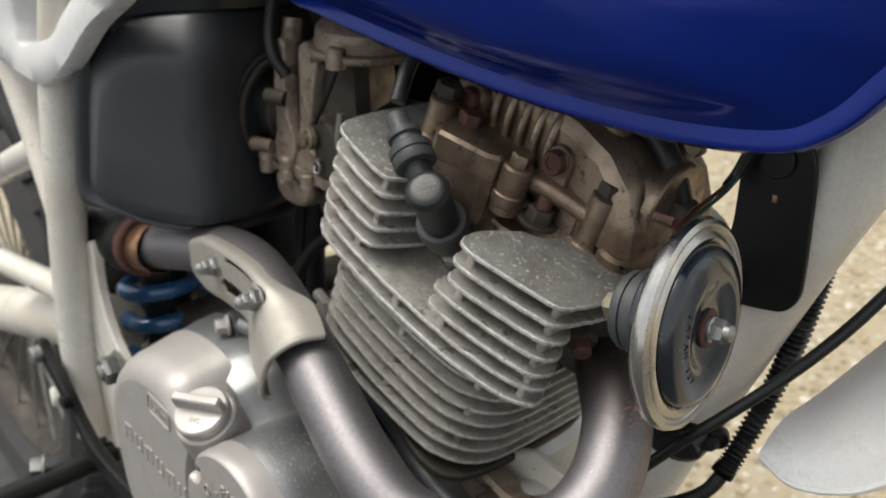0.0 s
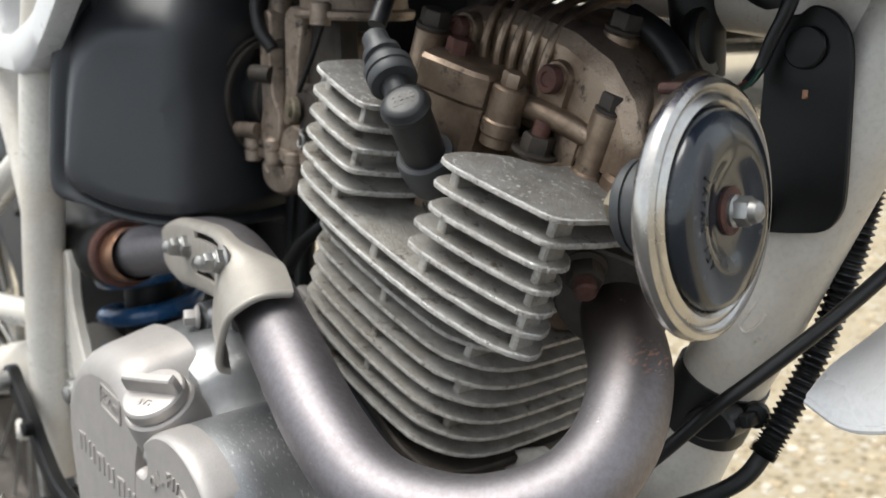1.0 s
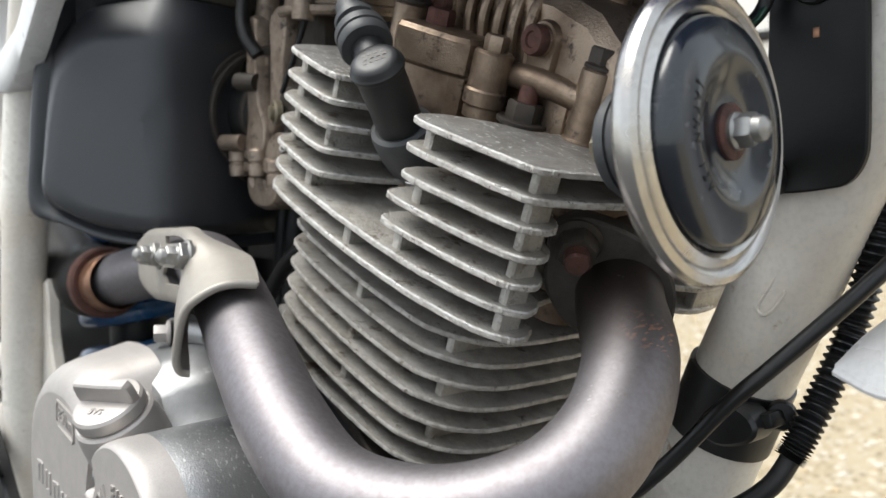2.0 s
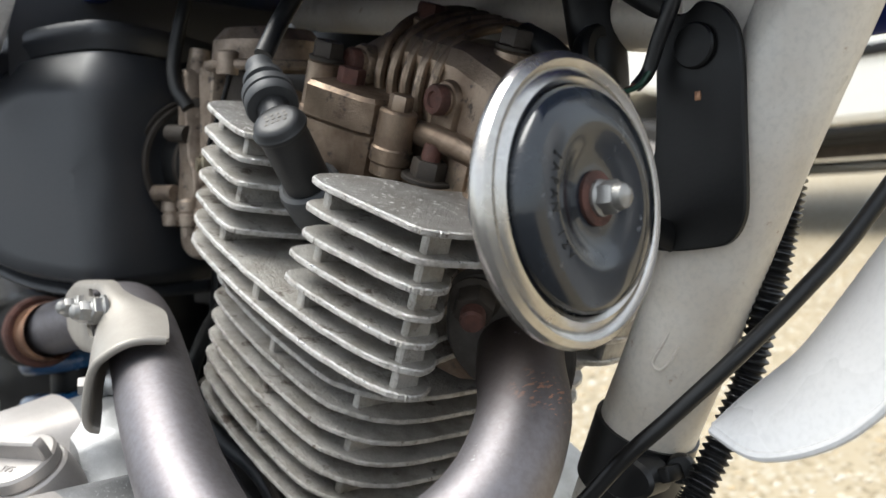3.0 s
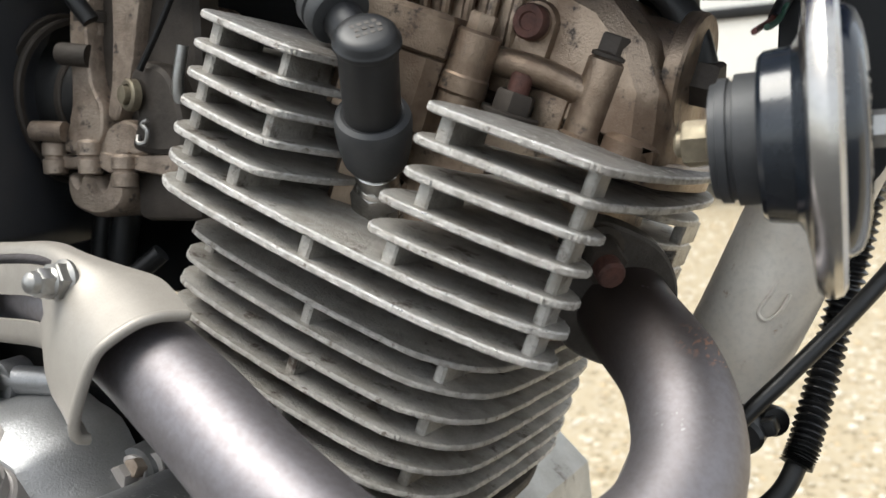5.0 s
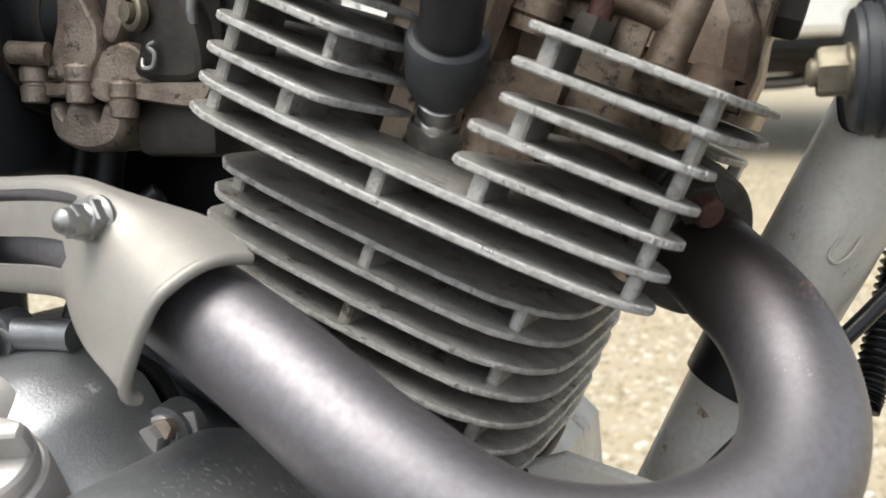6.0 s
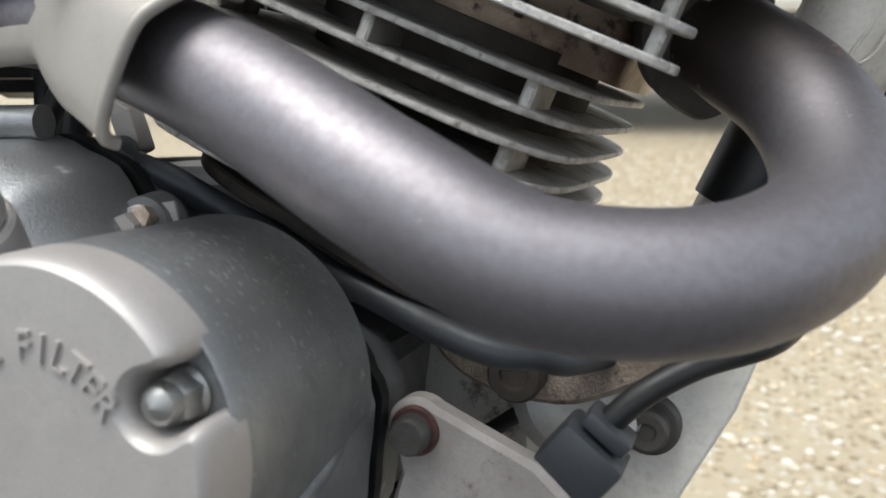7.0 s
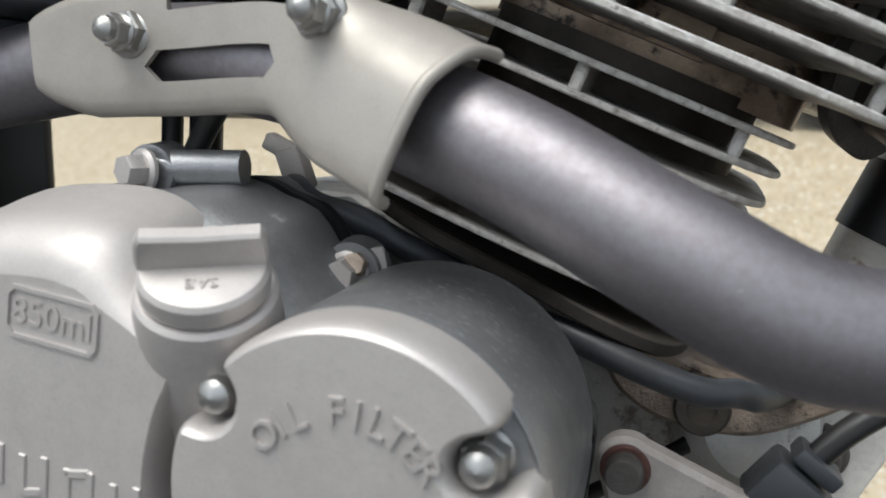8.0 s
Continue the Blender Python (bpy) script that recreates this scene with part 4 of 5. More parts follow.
grip = plateau(dense([(-0.0138, 0), (0.0138, 0), (0.0145, 0.0040), (0.0141, 0.0086), (0.0128, 0.0106), (0, 0.0102), (-0.0128, 0.0106), (-0.0141, 0.0086), (-0.0145, 0.0040)], 2), GM @ Matrix(((1, 0, 0, 0), (0, 0, -1, 0.0042), (0, 1, 0, -0.0022), (0, 0, 0, 1))), [(0.0008, 0), (0, 0.0008), (0, 0.0042), (0.0008, 0.0050)])
part("grip", grip, M["cover"], oil_filler_cap)
part("lettering", lettering("SAE", 0.0044, 0.0003, GM @ Matrix.Translation((0, -0.0062, 0.0004)) @ Matrix.Rotation(math.pi, 4, "Z")), M["cover"], oil_filler_cap, "raised SAE lettering upside down")
# bolts, pipe boss and cable stop on the case
part("boss", tube([(-0.3040, 0.4210, 0.5700), (-0.2790, 0.4250, 0.5705)], 0.0052, 20, 2), M["worn"], clutch_cover)
piece("bolt", BOLT["bolt8_flange"], facing((-0.3055, 0.4160, 0.5695), (-0.35, -1, 0.05), 10), clutch_cover)
part("bolt_seat", lathe([(0.0085, 0), (0.0078, 0.010)], (-0.3050, 0.4270, 0.5690), (0, -1, 0), 24), M["worn"], clutch_cover)
part("bolt_seat", lathe([(0.0095, 0), (0.0085, 0.008)], (-0.2475, 0.4350, 0.5425), (0, -1, 0), 24), M["worn"], clutch_cover)
piece("bolt", BOLT["bolt8_flange"], facing((-0.2480, 0.4270, 0.5425), (0, -1, 0), 20), clutch_cover)
part("clip_tab", rbox((-0.2435, 0.4285, 0.5445), (0.012, 0.0018, 0.009), 0.0007, Matrix.Rotation(radians(-12), 4, "Y") @ Matrix.Rotation(radians(18), 4, "Z")), M["mount"], clutch_cover, "bent steel tab")
piece("bolt", mesh_of("clip_bolt", hex_head(0.0062, 0.0045, 0.0), M["carb"]), facing((-0.2452, 0.4265, 0.5445), (0.1, -0.95, 0.3), 15), clutch_cover, "dull brown hex bolt")
stop = rbox((-0.2845, 0.4680, 0.5670), (0.009, 0.008, 0.015), 0.0015, Matrix.Rotation(radians(-20), 4, "Y"))
rbox((-0.2915, 0.4710, 0.5740), (0.012, 0.006, 0.006), 0.0012, Matrix.Rotation(radians(25), 4, "Y"), stop)
cable_stop = part("cable_stop", stop, M["cover"], None, "cast cable stop on the crankcase")
part("clutch_cable", tube([(-0.2866, 0.4684, 0.5601), (-0.2791, 0.4569, 0.5623), (-0.2678, 0.4476, 0.558), (-0.2537, 0.446, 0.555), (-0.2413, 0.451, 0.5473), (-0.224, 0.4564, 0.5378), (-0.2059, 0.4554, 0.5287), (-0.1861, 0.4504, 0.523), (-0.1669, 0.447, 0.5168), (-0.1509, 0.4478, 0.5121), (-0.1414, 0.455, 0.5105), (-0.1347, 0.4621, 0.5076), (-0.1255, 0.4762, 0.5073)], 0.0042, 20, 8), M["hose"], None, "dusty black rubber hose along the crankcase")
# front of the engine
M_LUG = [(-0.1700 + 0.0088 * math.cos(radians(d)), 0.4905 + 0.0088 * math.sin(radians(d))) for d in range(50, 221, 10)] + [(-0.1745, 0.4780), (-0.1805, 0.4570), (-0.1845, 0.4370), (-0.0845, 0.4370), (-0.1145, 0.4655), (-0.1365, 0.4855)]
mount = part("engine_mount", plateau(dense(M_LUG, 2), side_at(0.447), [(0.001, 0), (0, 0.001), (0, 0.006), (0.0015, 0.008)]), M["mount"], None, "brownish grey front engine mount bracket")
piece("bolt", mesh_of("mount_bolt", lathe([(0.0054, 0), (0.0054, 0.0045), (0.0046, 0.0058), (0, 0.0058)], (0, 0, 0), (0, 0, 1), 24), M["grey_cast"]), facing((-0.1700, 0.4380, 0.4905), (0, -1, 0)), mount, "dull grey round-headed bolt")
piece("washer", mesh_of("mount_washer", lathe([(0.0070, -0.001), (0.0070, 0.0008), (0.0066, 0.0014), (0, 0.0014)], (0, 0, 0), (0, 0, 1), 28), M["rust"]), facing((-0.1700, 0.4390, 0.4905), (0, -1, 0)), mount, "rust-ringed washer")
fm = part("front_mount_plate", plateau(dense([(-0.1700, 0.5166), (-0.1420, 0.5276), (-0.0820, 0.5146), (-0.0900, 0.4896), (-0.1170, 0.4346), (-0.1420, 0.4346), (-0.1370, 0.4796)], 2), side_at(0.499), [(0.001, 0), (0, 0.001), (0, 0.005), (0.001, 0.006)]), M["white"], None, "off-white frame lug in front of the crankcase")
piece("bolt", mesh_of("front_bolt", lathe([(0.0095, 0), (0.0095, 0.003), (0.0085, 0.004), (0.0065, 0.004), (0.0065, 0.009), (0.0055, 0.010), (0.003, 0.010), (0.0025, 0.0085), (0, 0.0085)], (0, 0, 0), (0, 0, 1), 24), M["grey_cast"]), facing((-0.1145, 0.4930, 0.4826), (0, -1, 0)), fm)
piece("rubber_plug", mesh_of("rubber_plug", lathe([(0.0085, 0), (0.0085, 0.006), (0.0075, 0.0075), (0.0045, 0.0075), (0.004, 0.006), (0, 0.006)], (0, 0, 0), (0, 0, 1), 24), M["dirt_and_shade"]), facing((-0.1505, 0.4730, 0.5005), (0, -1, 0)), crankcase)
conn = rbox((-0.1270, 0.4500, 0.4850), (0.0195, 0.016, 0.0165), 0.002, Matrix.Rotation(radians(38), 4, "Y"))
rbox((-0.1200, 0.4500, 0.4945), (0.014, 0.012, 0.005), 0.0012, Matrix.Rotation(radians(38), 4, "Y"), conn)
connector = part("wire_connector", conn, M["hose"], None, "square black rubber wire connector")
part("wire", tube([(-0.1220, 0.4500, 0.4940), (-0.1120, 0.4530, 0.5040), (-0.0990, 0.4580, 0.5120), (-0.0830, 0.4670, 0.5170), (-0.0760, 0.4820, 0.5200)], 0.0037, 12, 6), M["rubber"], connector)
part("crank_boss", lathe([(0.024, -0.01), (0.022, 0.008), (0.018, 0.014), (0.008, 0.0165), (0, 0.017)], (-0.1360, 0.4940, 0.4900), (0.25, -0.9, 0.2), 32), M["case"], crankcase, "pale cast front boss")
part("front_web", plateau(smooth2([(-0.1750, 0.5240), (-0.1580, 0.5150), (-0.1400, 0.5100), (-0.1150, 0.5150), (-0.1000, 0.5250), (-0.1020, 0.5100), (-0.1180, 0.4980), (-0.1400, 0.4900), (-0.1660, 0.4940), (-0.1800, 0.5070)], 4), side_at(0.490), [(0.001, 0), (0, 0.001), (0, 0.014), (0.002, 0.0165)]), M["carb"], crankcase)
part("gearbox_casting", plateau(dense([(-0.43, 0.46), (-0.43, 0.535), (-0.40, 0.550), (-0.345, 0.553), (-0.325, 0.545), (-0.32, 0.50)], 3), side_at(0.60), [(0.006, 0), (0, 0.008), (0, 0.085), (0.004, 0.092)]), M["dirt_and_shade"], crankcase)

# ---- horn ----
HC, HA = Vector((-0.0387, 0.4556, 0.6478)), Vector((0.993, 0.095, 0.052)).normalized()
horn = part("horn", lathe([(0.0150, -0.0155), (0.0195, -0.0150), (0.0206, -0.0138), (0.0212, -0.0075), (0.0235, -0.0060), (0.0320, -0.0045), (0.0350, -0.0025), (0.0, -0.0020)], HC, HA, 56), M["horn_black"], None, "round black disc horn with a weathered chromed rim")
part("rim", lathe([(0.0345, -0.0045), (0.0376, -0.0038), (0.0389, -0.0022), (0.0392, -0.0002), (0.0384, 0.0016), (0.0366, 0.0026), (0.0352, 0.0022), (0.0344, 0.0014), (0.0332, 0.0022), (0.0318, 0.0028), (0.0304, 0.0020), (0.0296, 0.0004)], HC, HA, 80), M["chrome"], horn, "chromed pressed steel rim")
part("disc", lathe([(0.0300, 0.0004), (0.0295, 0.0040), (0.0280, 0.0060), (0.0250, 0.0073), (0.0205, 0.0082), (0.0175, 0.0080), (0.0145, 0.0066), (0.0115, 0.0056), (0.0085, 0.0056), (0.0, 0.0056)], HC, HA, 80), M["horn_black"], horn, "glossy black domed disc with water marks")
part("rusty_washer", lathe([(0.0072, 0.0054), (0.0072, 0.0066), (0.0064, 0.0070), (0, 0.0070)], HC, HA, 28), M["rust"], horn)
piece("nut", mesh_of("horn_nut", acorn(0.0078), M["zinc"]), facing(HC + HA * 0.0068, HA, 20), horn, "plated centre nut")
stackm = lathe([(0.0, -0.0262), (0.0140, -0.0262), (0.0143, -0.0250), (0.0143, -0.0246), (0.0153, -0.0244), (0.0153, -0.0222), (0.0145, -0.0220), (0.0145, -0.0208), (0.0160, -0.0205), (0.0160, -0.0150)], HC, HA, 40)
part("mounting_washer", stackm, M["seal"], horn)
piece("back_nut", mesh_of("back_nut", stud_nut(0.0105, 0.0100), M["brass"]), facing(HC - HA * 0.0258, -HA, 10), horn, "dull yellowish nut")
wx, wu, wv = HA, HA.cross(Vector((0, 0, 1))).normalized(), HA.cross(HA.cross(Vector((0, 0, 1)))).normalized() * -1
mk = bmesh.new()
FACE_M = Matrix.Translation(HC + HA * 0.0081) @ Matrix((-wu, wv, wx)).transposed().to_4x4()
for k, ch in enumerate("JAPAN 12V"):
    if ch != " ":
        deg = 150 + 9 * k
        lettering(ch, 0.0034, 0.00018, FACE_M @ Matrix.Rotation(radians(deg), 4, "Z") @ Matrix.Translation((0.0205, 0, 0)) @ Matrix.Rotation(radians(90), 4, "Z"), mk)
part("lettering", mk, M["dark_metal"], horn, "faint embossed JAPAN 12V lettering")
part("terminal_pin", tube([(-0.059, 0.458, 0.683), (-0.050, 0.457, 0.683)], 0.0018, 10, 2), M["rust"], horn)
part("wire", tube([(-0.0585, 0.470, 0.6750), (-0.0605, 0.490, 0.6790), (-0.0600, 0.506, 0.6835), (-0.0580, 0.5110, 0.6885)], 0.0009, 10, 6), M["wire_red"], horn, "thin brown-red wire")
part("wire", tube([(-0.0555, 0.471, 0.6760), (-0.0575, 0.491, 0.6795), (-0.0578, 0.506, 0.6835), (-0.0565, 0.5110, 0.6885)], 0.0009, 10, 6), M["wire_green"], horn, "thin green wire")
part("taped_lead", tube([(-0.0595, 0.508, 0.6840), (-0.0577, 0.512, 0.6890), (-0.0534, 0.512, 0.6985), (-0.0485, 0.512, 0.7085), (-0.044, 0.513, 0.725), (-0.040, 0.515, 0.75)], lambda s: 0.0020 + 0.0012 * s, 12, 6), M["cable"], horn, "black taped lead")
arm = tube([(-0.062, 0.456, 0.647), (-0.062, 0.478, 0.647), (-0.060, 0.50, 0.645), (-0.055, 0.519, 0.642)], 0.002, 10, 5)
for v in arm.verts:
    v.co.z = 0.646 + (v.co.z - 0.646) * 2.5
part("mounting_arm", arm, M["dark_metal"], horn)

# ---- front of the frame ----
down_tube = part("front_down_tube", tube([(-0.150, 0.54, 0.40), (-0.118, 0.54, 0.478), (-0.0855, 0.54, 0.557), (-0.0675, 0.54, 0.596), (-0.039, 0.54, 0.660), (-0.012, 0.54, 0.715), (0.02, 0.54, 0.785)], 0.0178, 32, 10), M["white"], None, "cream-white front down tube with rust specks")
gus = plateau(dense([(-0.052, 0.632), (-0.040, 0.640), (-0.005, 0.715), (0.015, 0.76), (-0.06, 0.80), (-0.058, 0.70)], 3), side_at(0.553), [(0.001, 0), (0, 0.001), (0, 0.0225), (0.003, 0.0255)])
part("gusset", gus, M["white"], down_tube)
part("weld_bead", tube([(-0.055, 0.5245, 0.612), (-0.062, 0.5225, 0.600), (-0.0655, 0.5222, 0.594), (-0.063, 0.5222, 0.5915), (-0.059, 0.5225, 0.5945), (-0.056, 0.523, 0.600)], 0.0006, 8, 6), M["white"], down_tube)
br = smooth2([(-0.0590, 0.700), (-0.0535, 0.7068), (-0.0505, 0.7065), (-0.0475, 0.7068), (-0.043, 0.7092), (-0.036, 0.7065), (-0.0310, 0.700), (-0.0290, 0.690), (-0.0285, 0.670), (-0.0282, 0.650), (-0.0292, 0.641), (-0.0340, 0.6345), (-0.042, 0.6325), (-0.056, 0.6315), (-0.0640, 0.6335), (-0.0660, 0.645), (-0.0645, 0.656), (-0.0610, 0.664), (-0.0600, 0.680)], 4)
bracket = part("horn_bracket", plateau(br, side_at(0.5216), [(0.0006, 0), (0, 0.0006), (0, 0.0024), (0.0006, 0.003)]), M["dark_metal"], None, "black painted steel bracket plate bolted to the frame")
piece("bolt", mesh_of("flat_bolt", lathe([(0.0072, 0), (0.0072, 0.0015), (0.0066, 0.0022), (0, 0.0024)], (0, 0, 0), (0, 0, 1), 28), M["dark_metal"]), facing((-0.0445, 0.5187, 0.6955), (0, -1, 0)), bracket)
part("slot", rbox((-0.044, 0.5188, 0.680), (0.0022, 0.0012, 0.0031), 0.0003), M["copper"], bracket, "orange rust in a small slot")
# clamp, cables and loom
clampm = tube([(-0.0915, 0.54, 0.5435), (-0.0815, 0.54, 0.5670)], 0.0192, 32, 2)
cable_clamp = part("cable_clamp", clampm, M["cable"], None, "black plastic cable clamp round the frame tube")
ear = plateau(smooth2([(-0.086, 0.551), (-0.078, 0.5600), (-0.068, 0.5600), (-0.0625, 0.5545), (-0.066, 0.5485), (-0.078, 0.5455)], 4), side_at(0.529), [(0.001, 0), (0, 0.001), (0, 0.011), (0.0012, 0.0125)])
part("clip", ear, M["cable"], cable_clamp)
part("clip", rbox((-0.0665, 0.527, 0.5545), (0.014, 0.010, 0.0055), 0.0012, Matrix.Rotation(radians(-18), 4, "Y")), M["plastic"], cable_clamp)
piece("bolt", mesh_of("clamp_bolt", lathe([(0.0052, 0), (0.0052, 0.004), (0.0045, 0.0055), (0, 0.0058)], (0, 0, 0), (0, 0, 1), 20), M["dark_metal"]), facing((-0.0635, 0.5345, 0.5560), (0.5, -0.85, 0.1)), cable_clamp)
part("control_cable", tube([(-0.205, 0.500, 0.44), (-0.160, 0.484, 0.478), (-0.1122, 0.487, 0.5135), (-0.088, 0.4985, 0.5376), (-0.0664, 0.5067, 0.5636), (-0.0529, 0.5142, 0.5785), (-0.0356, 0.5247, 0.5985), (-0.0206, 0.5368, 0.6185), (-0.0096, 0.549, 0.6368), (0.0056, 0.5599, 0.6656), (0.0162, 0.5707, 0.7012), (0.03, 0.58, 0.75)], 0.0028, 14, 8), M["cable"], None, "black control cable clipped to the frame tube")
LOOM = [(-0.0535, 0.5215, 0.5455), (-0.0515, 0.5248, 0.5514), (-0.0483, 0.5355, 0.5676), (-0.0445, 0.5452, 0.5878), (-0.0393, 0.5481, 0.6111), (-0.0359, 0.5519, 0.6326), (-0.0341, 0.5554, 0.6502), (-0.033, 0.559, 0.67)]
loom_line = spl(LOOM, 40)
loom = part("corrugated_loom", tube(loom_line, lambda s: 0.0046 + 0.0008 * math.sin(2 * math.pi * s * 58), 18, 1), M["cable"], None, "black corrugated cable conduit")
part("inner_cable", tube([(-0.052, 0.524, 0.549), (-0.058, 0.518, 0.536), (-0.072, 0.513, 0.524), (-0.095, 0.512, 0.510), (-0.13, 0.520, 0.495)], 0.0034, 14, 6), M["rubber"], loom)
part("upper_loom", tube([(-0.10, 0.54, 0.742), (-0.085, 0.54, 0.729), (-0.070, 0.54, 0.7165), (-0.056, 0.545, 0.708)], 0.0085, 16, 8), M["rubber"], None, "black taped wiring loom under the tank")

# ---- fuel tank and backbone ----
TANK = [(-0.40, 0.778), (-0.33, 0.762), (-0.26, 0.7465), (-0.205, 0.7350), (-0.154, 0.7255), (-0.110, 0.7190), (-0.069, 0.7152), (-0.036, 0.7145), (-0.010, 0.7168), (0.004, 0.7228), (0.0165, 0.7345), (0.028, 0.754), (0.03, 0.80), (-0.02, 0.86), (-0.12, 0.90), (-0.30, 0.90), (-0.40, 0.86)]
tank_out = smooth2(TANK, 6)
tank = plateau(tank_out, side_at(0.550), [(0.020, -0.105), (0.006, -0.105), (0.0, -0.101), (0.001, -0.097), (0.010, -0.09), (0.010, 0.088), (0.003, 0.0975), (0.0, 0.1005), (0.0, 0.1050), (0.0015, 0.1068), (0.0045, 0.1068), (0.0075, 0.1060), (0.0105, 0.1075), (0.012, 0.1100, 0.05), (0.012, 0.1150, 0.15), (0.012, 0.1175, 0.35), (0.012, 0.1185, 0.7)])
fuel_tank = part("fuel_tank", tank, M["blue"], None, "glossy blue metallic fuel tank with a rolled lower lip", 40)
part("backbone_tube", tube([(-0.32, 0.545, 0.765), (-0.16, 0.545, 0.731), (-0.08, 0.545, 0.7135), (-0.03, 0.545, 0.705)], 0.0115, 20, 6), M["white"], None, "white frame backbone tube in shade under the tank")

# ---- carburettor ----
carb = rbox((-0.296, 0.500, 0.678), (0.046, 0.040, 0.068), 0.006, None, None, 3)
carburettor = part("carburettor", carb, M["carb"], None, "dirty cast carburettor between airbox and cylinder head")
part("back_plate", plateau(dense([(-0.334, 0.645), (-0.331, 0.68), (-0.324, 0.722), (-0.262, 0.722), (-0.260, 0.645)], 3), side_at(0.490), [(0.001, 0), (0, 0.001), (0, 0.011), (0.002, 0.013)]), M["dirt_and_shade"], carburettor, "oily dark casting wall")
for shape, tall in (([(-0.332, 0.653), (-0.326, 0.672), (-0.3255, 0.70), (-0.322, 0.722), (-0.312, 0.722), (-0.314, 0.70), (-0.3125, 0.680), (-0.307, 0.669), (-0.311, 0.655)], 0.0085), ([(-0.306, 0.667), (-0.303, 0.68), (-0.301, 0.70), (-0.299, 0.722), (-0.283, 0.722), (-0.287, 0.70), (-0.291, 0.682), (-0.297, 0.669), (-0.301, 0.664)], 0.0075), ([(-0.334, 0.650), (-0.318, 0.6545), (-0.306, 0.6625), (-0.296, 0.6645), (-0.286, 0.6585), (-0.282, 0.650)], 0.0065)):
    part("web", plateau(smooth2(shape, 3), side_at(0.478), [(0, 0), (0, tall - 0.0016), (0.0006, tall - 0.0005), (0.0016, tall)]), M["carb"], carburettor)
for x, z0, z1 in ((-0.3385, 0.6435, 0.6585), (-0.3165, 0.6430, 0.6580), (-0.2965, 0.6375, 0.6515)):
    h = z1 - z0
    part("screw_boss", lathe([(0.0035, 0), (0.0048, 0.0006), (0.0052, h * 0.40), (0.0042, h * 0.45), (0.0042, h * 0.49), (0.0052, h * 0.54), (0.0052, h * 0.86), (0.0044, h * 0.93), (0.0025, h * 0.95), (0.0025, h)], (x, 0.470, z0), (0.02, 0, 1), 20), M["carb"], carburettor)
part("flange", plateau(smooth2([(-0.342, 0.6475), (-0.328, 0.6455), (-0.317, 0.6475), (-0.306, 0.643), (-0.297, 0.6445), (-0.270, 0.641), (-0.262, 0.643), (-0.262, 0.650), (-0.297, 0.6505), (-0.317, 0.6535), (-0.328, 0.651), (-0.342, 0.6535)], 3), side_at(0.500), [(0, 0), (0, 0.028), (0.0008, 0.0295)]), M["carb"], carburettor)
part("pump_block", plateau(smooth2([(-0.290, 0.652), (-0.288, 0.664), (-0.291, 0.680), (-0.283, 0.686), (-0.270, 0.682), (-0.263, 0.668), (-0.263, 0.650)], 4), side_at(0.482), [(0, 0), (0, 0.010), (0.0012, 0.0125), (0.003, 0.0135)]), M["dirt_and_shade"], carburettor, "dark oily pump block")
part("pump_pipe", tube([(-0.266, 0.474, 0.660), (-0.2655, 0.470, 0.674), (-0.262, 0.470, 0.690)], 0.0022, 12, 5), M["zinc"], carburettor)
part("choke_tower", tube([(-0.3205, 0.478, 0.700), (-0.319, 0.478, 0.715), (-0.317, 0.480, 0.735)], lambda s: 0.0075 - 0.002 * s, 16, 4), M["carb"], carburettor)
part("choke_collar", lathe([(0.0088, 0), (0.0088, 0.004), (0.0075, 0.005)], (-0.3200, 0.478, 0.705), (0.08, 0, 1), 20), M["dirt_and_shade"], carburettor)
bowl = plateau(smooth2([(-0.3355, 0.6435), (-0.3350, 0.634), (-0.330, 0.6285), (-0.318, 0.6255), (-0.306, 0.6275), (-0.300, 0.634), (-0.3005, 0.643), (-0.309, 0.6435), (-0.3125, 0.6375), (-0.3165, 0.6435), (-0.326, 0.6435), (-0.3285, 0.639), (-0.331, 0.6435)], 4), side_at(0.505), [(0, 0), (0, 0.029), (0.0010, 0.0315), (0.0022, 0.0325)])
part("float_bowl", bowl, M["carb"], carburettor, "pale brownish float bowl")
part("bowl_tail", rbox((-0.281, 0.492, 0.634), (0.036, 0.030, 0.020), 0.004), M["dirt_and_shade"], carburettor)
part("stub_pipe", lathe([(0.0042, 0), (0.0042, 0.014), (0.0036, 0.0148), (0.0026, 0.0148), (0.0024, 0.008), (0, 0.008)], (-0.3285, 0.468, 0.661), (-0.93, -0.35, 0.05), 18), M["carb"], carburettor)
part("stub_pipe", lathe([(0.0046, 0), (0.0046, 0.012), (0.0040, 0.0132), (0, 0.0132)], (-0.314, 0.470, 0.6905), (-0.9, -0.38, 0.12), 18), M["dirt_and_shade"], carburettor)
piece("adjuster_screw", mesh_of("adjuster", lathe([(0.0062, 0), (0.0062, 0.003), (0.0054, 0.0036), (0.0042, 0.0036), (0.0042, 0.0015), (0.0034, 0.0015), (0.0034, 0.0055), (0, 0.0058)], (0, 0, 0), (0, 0, 1), 24), M["brass"]), facing((-0.2860, 0.4675, 0.6730), (-0.25, -0.95, 0)), carburettor, "brass idle screw")
part("link_rod", tube([(-0.281, 0.466, 0.682), (-0.270, 0.468, 0.700), (-0.262, 0.470, 0.716)], 0.0013, 8, 4), M["dark_metal"], carburettor)
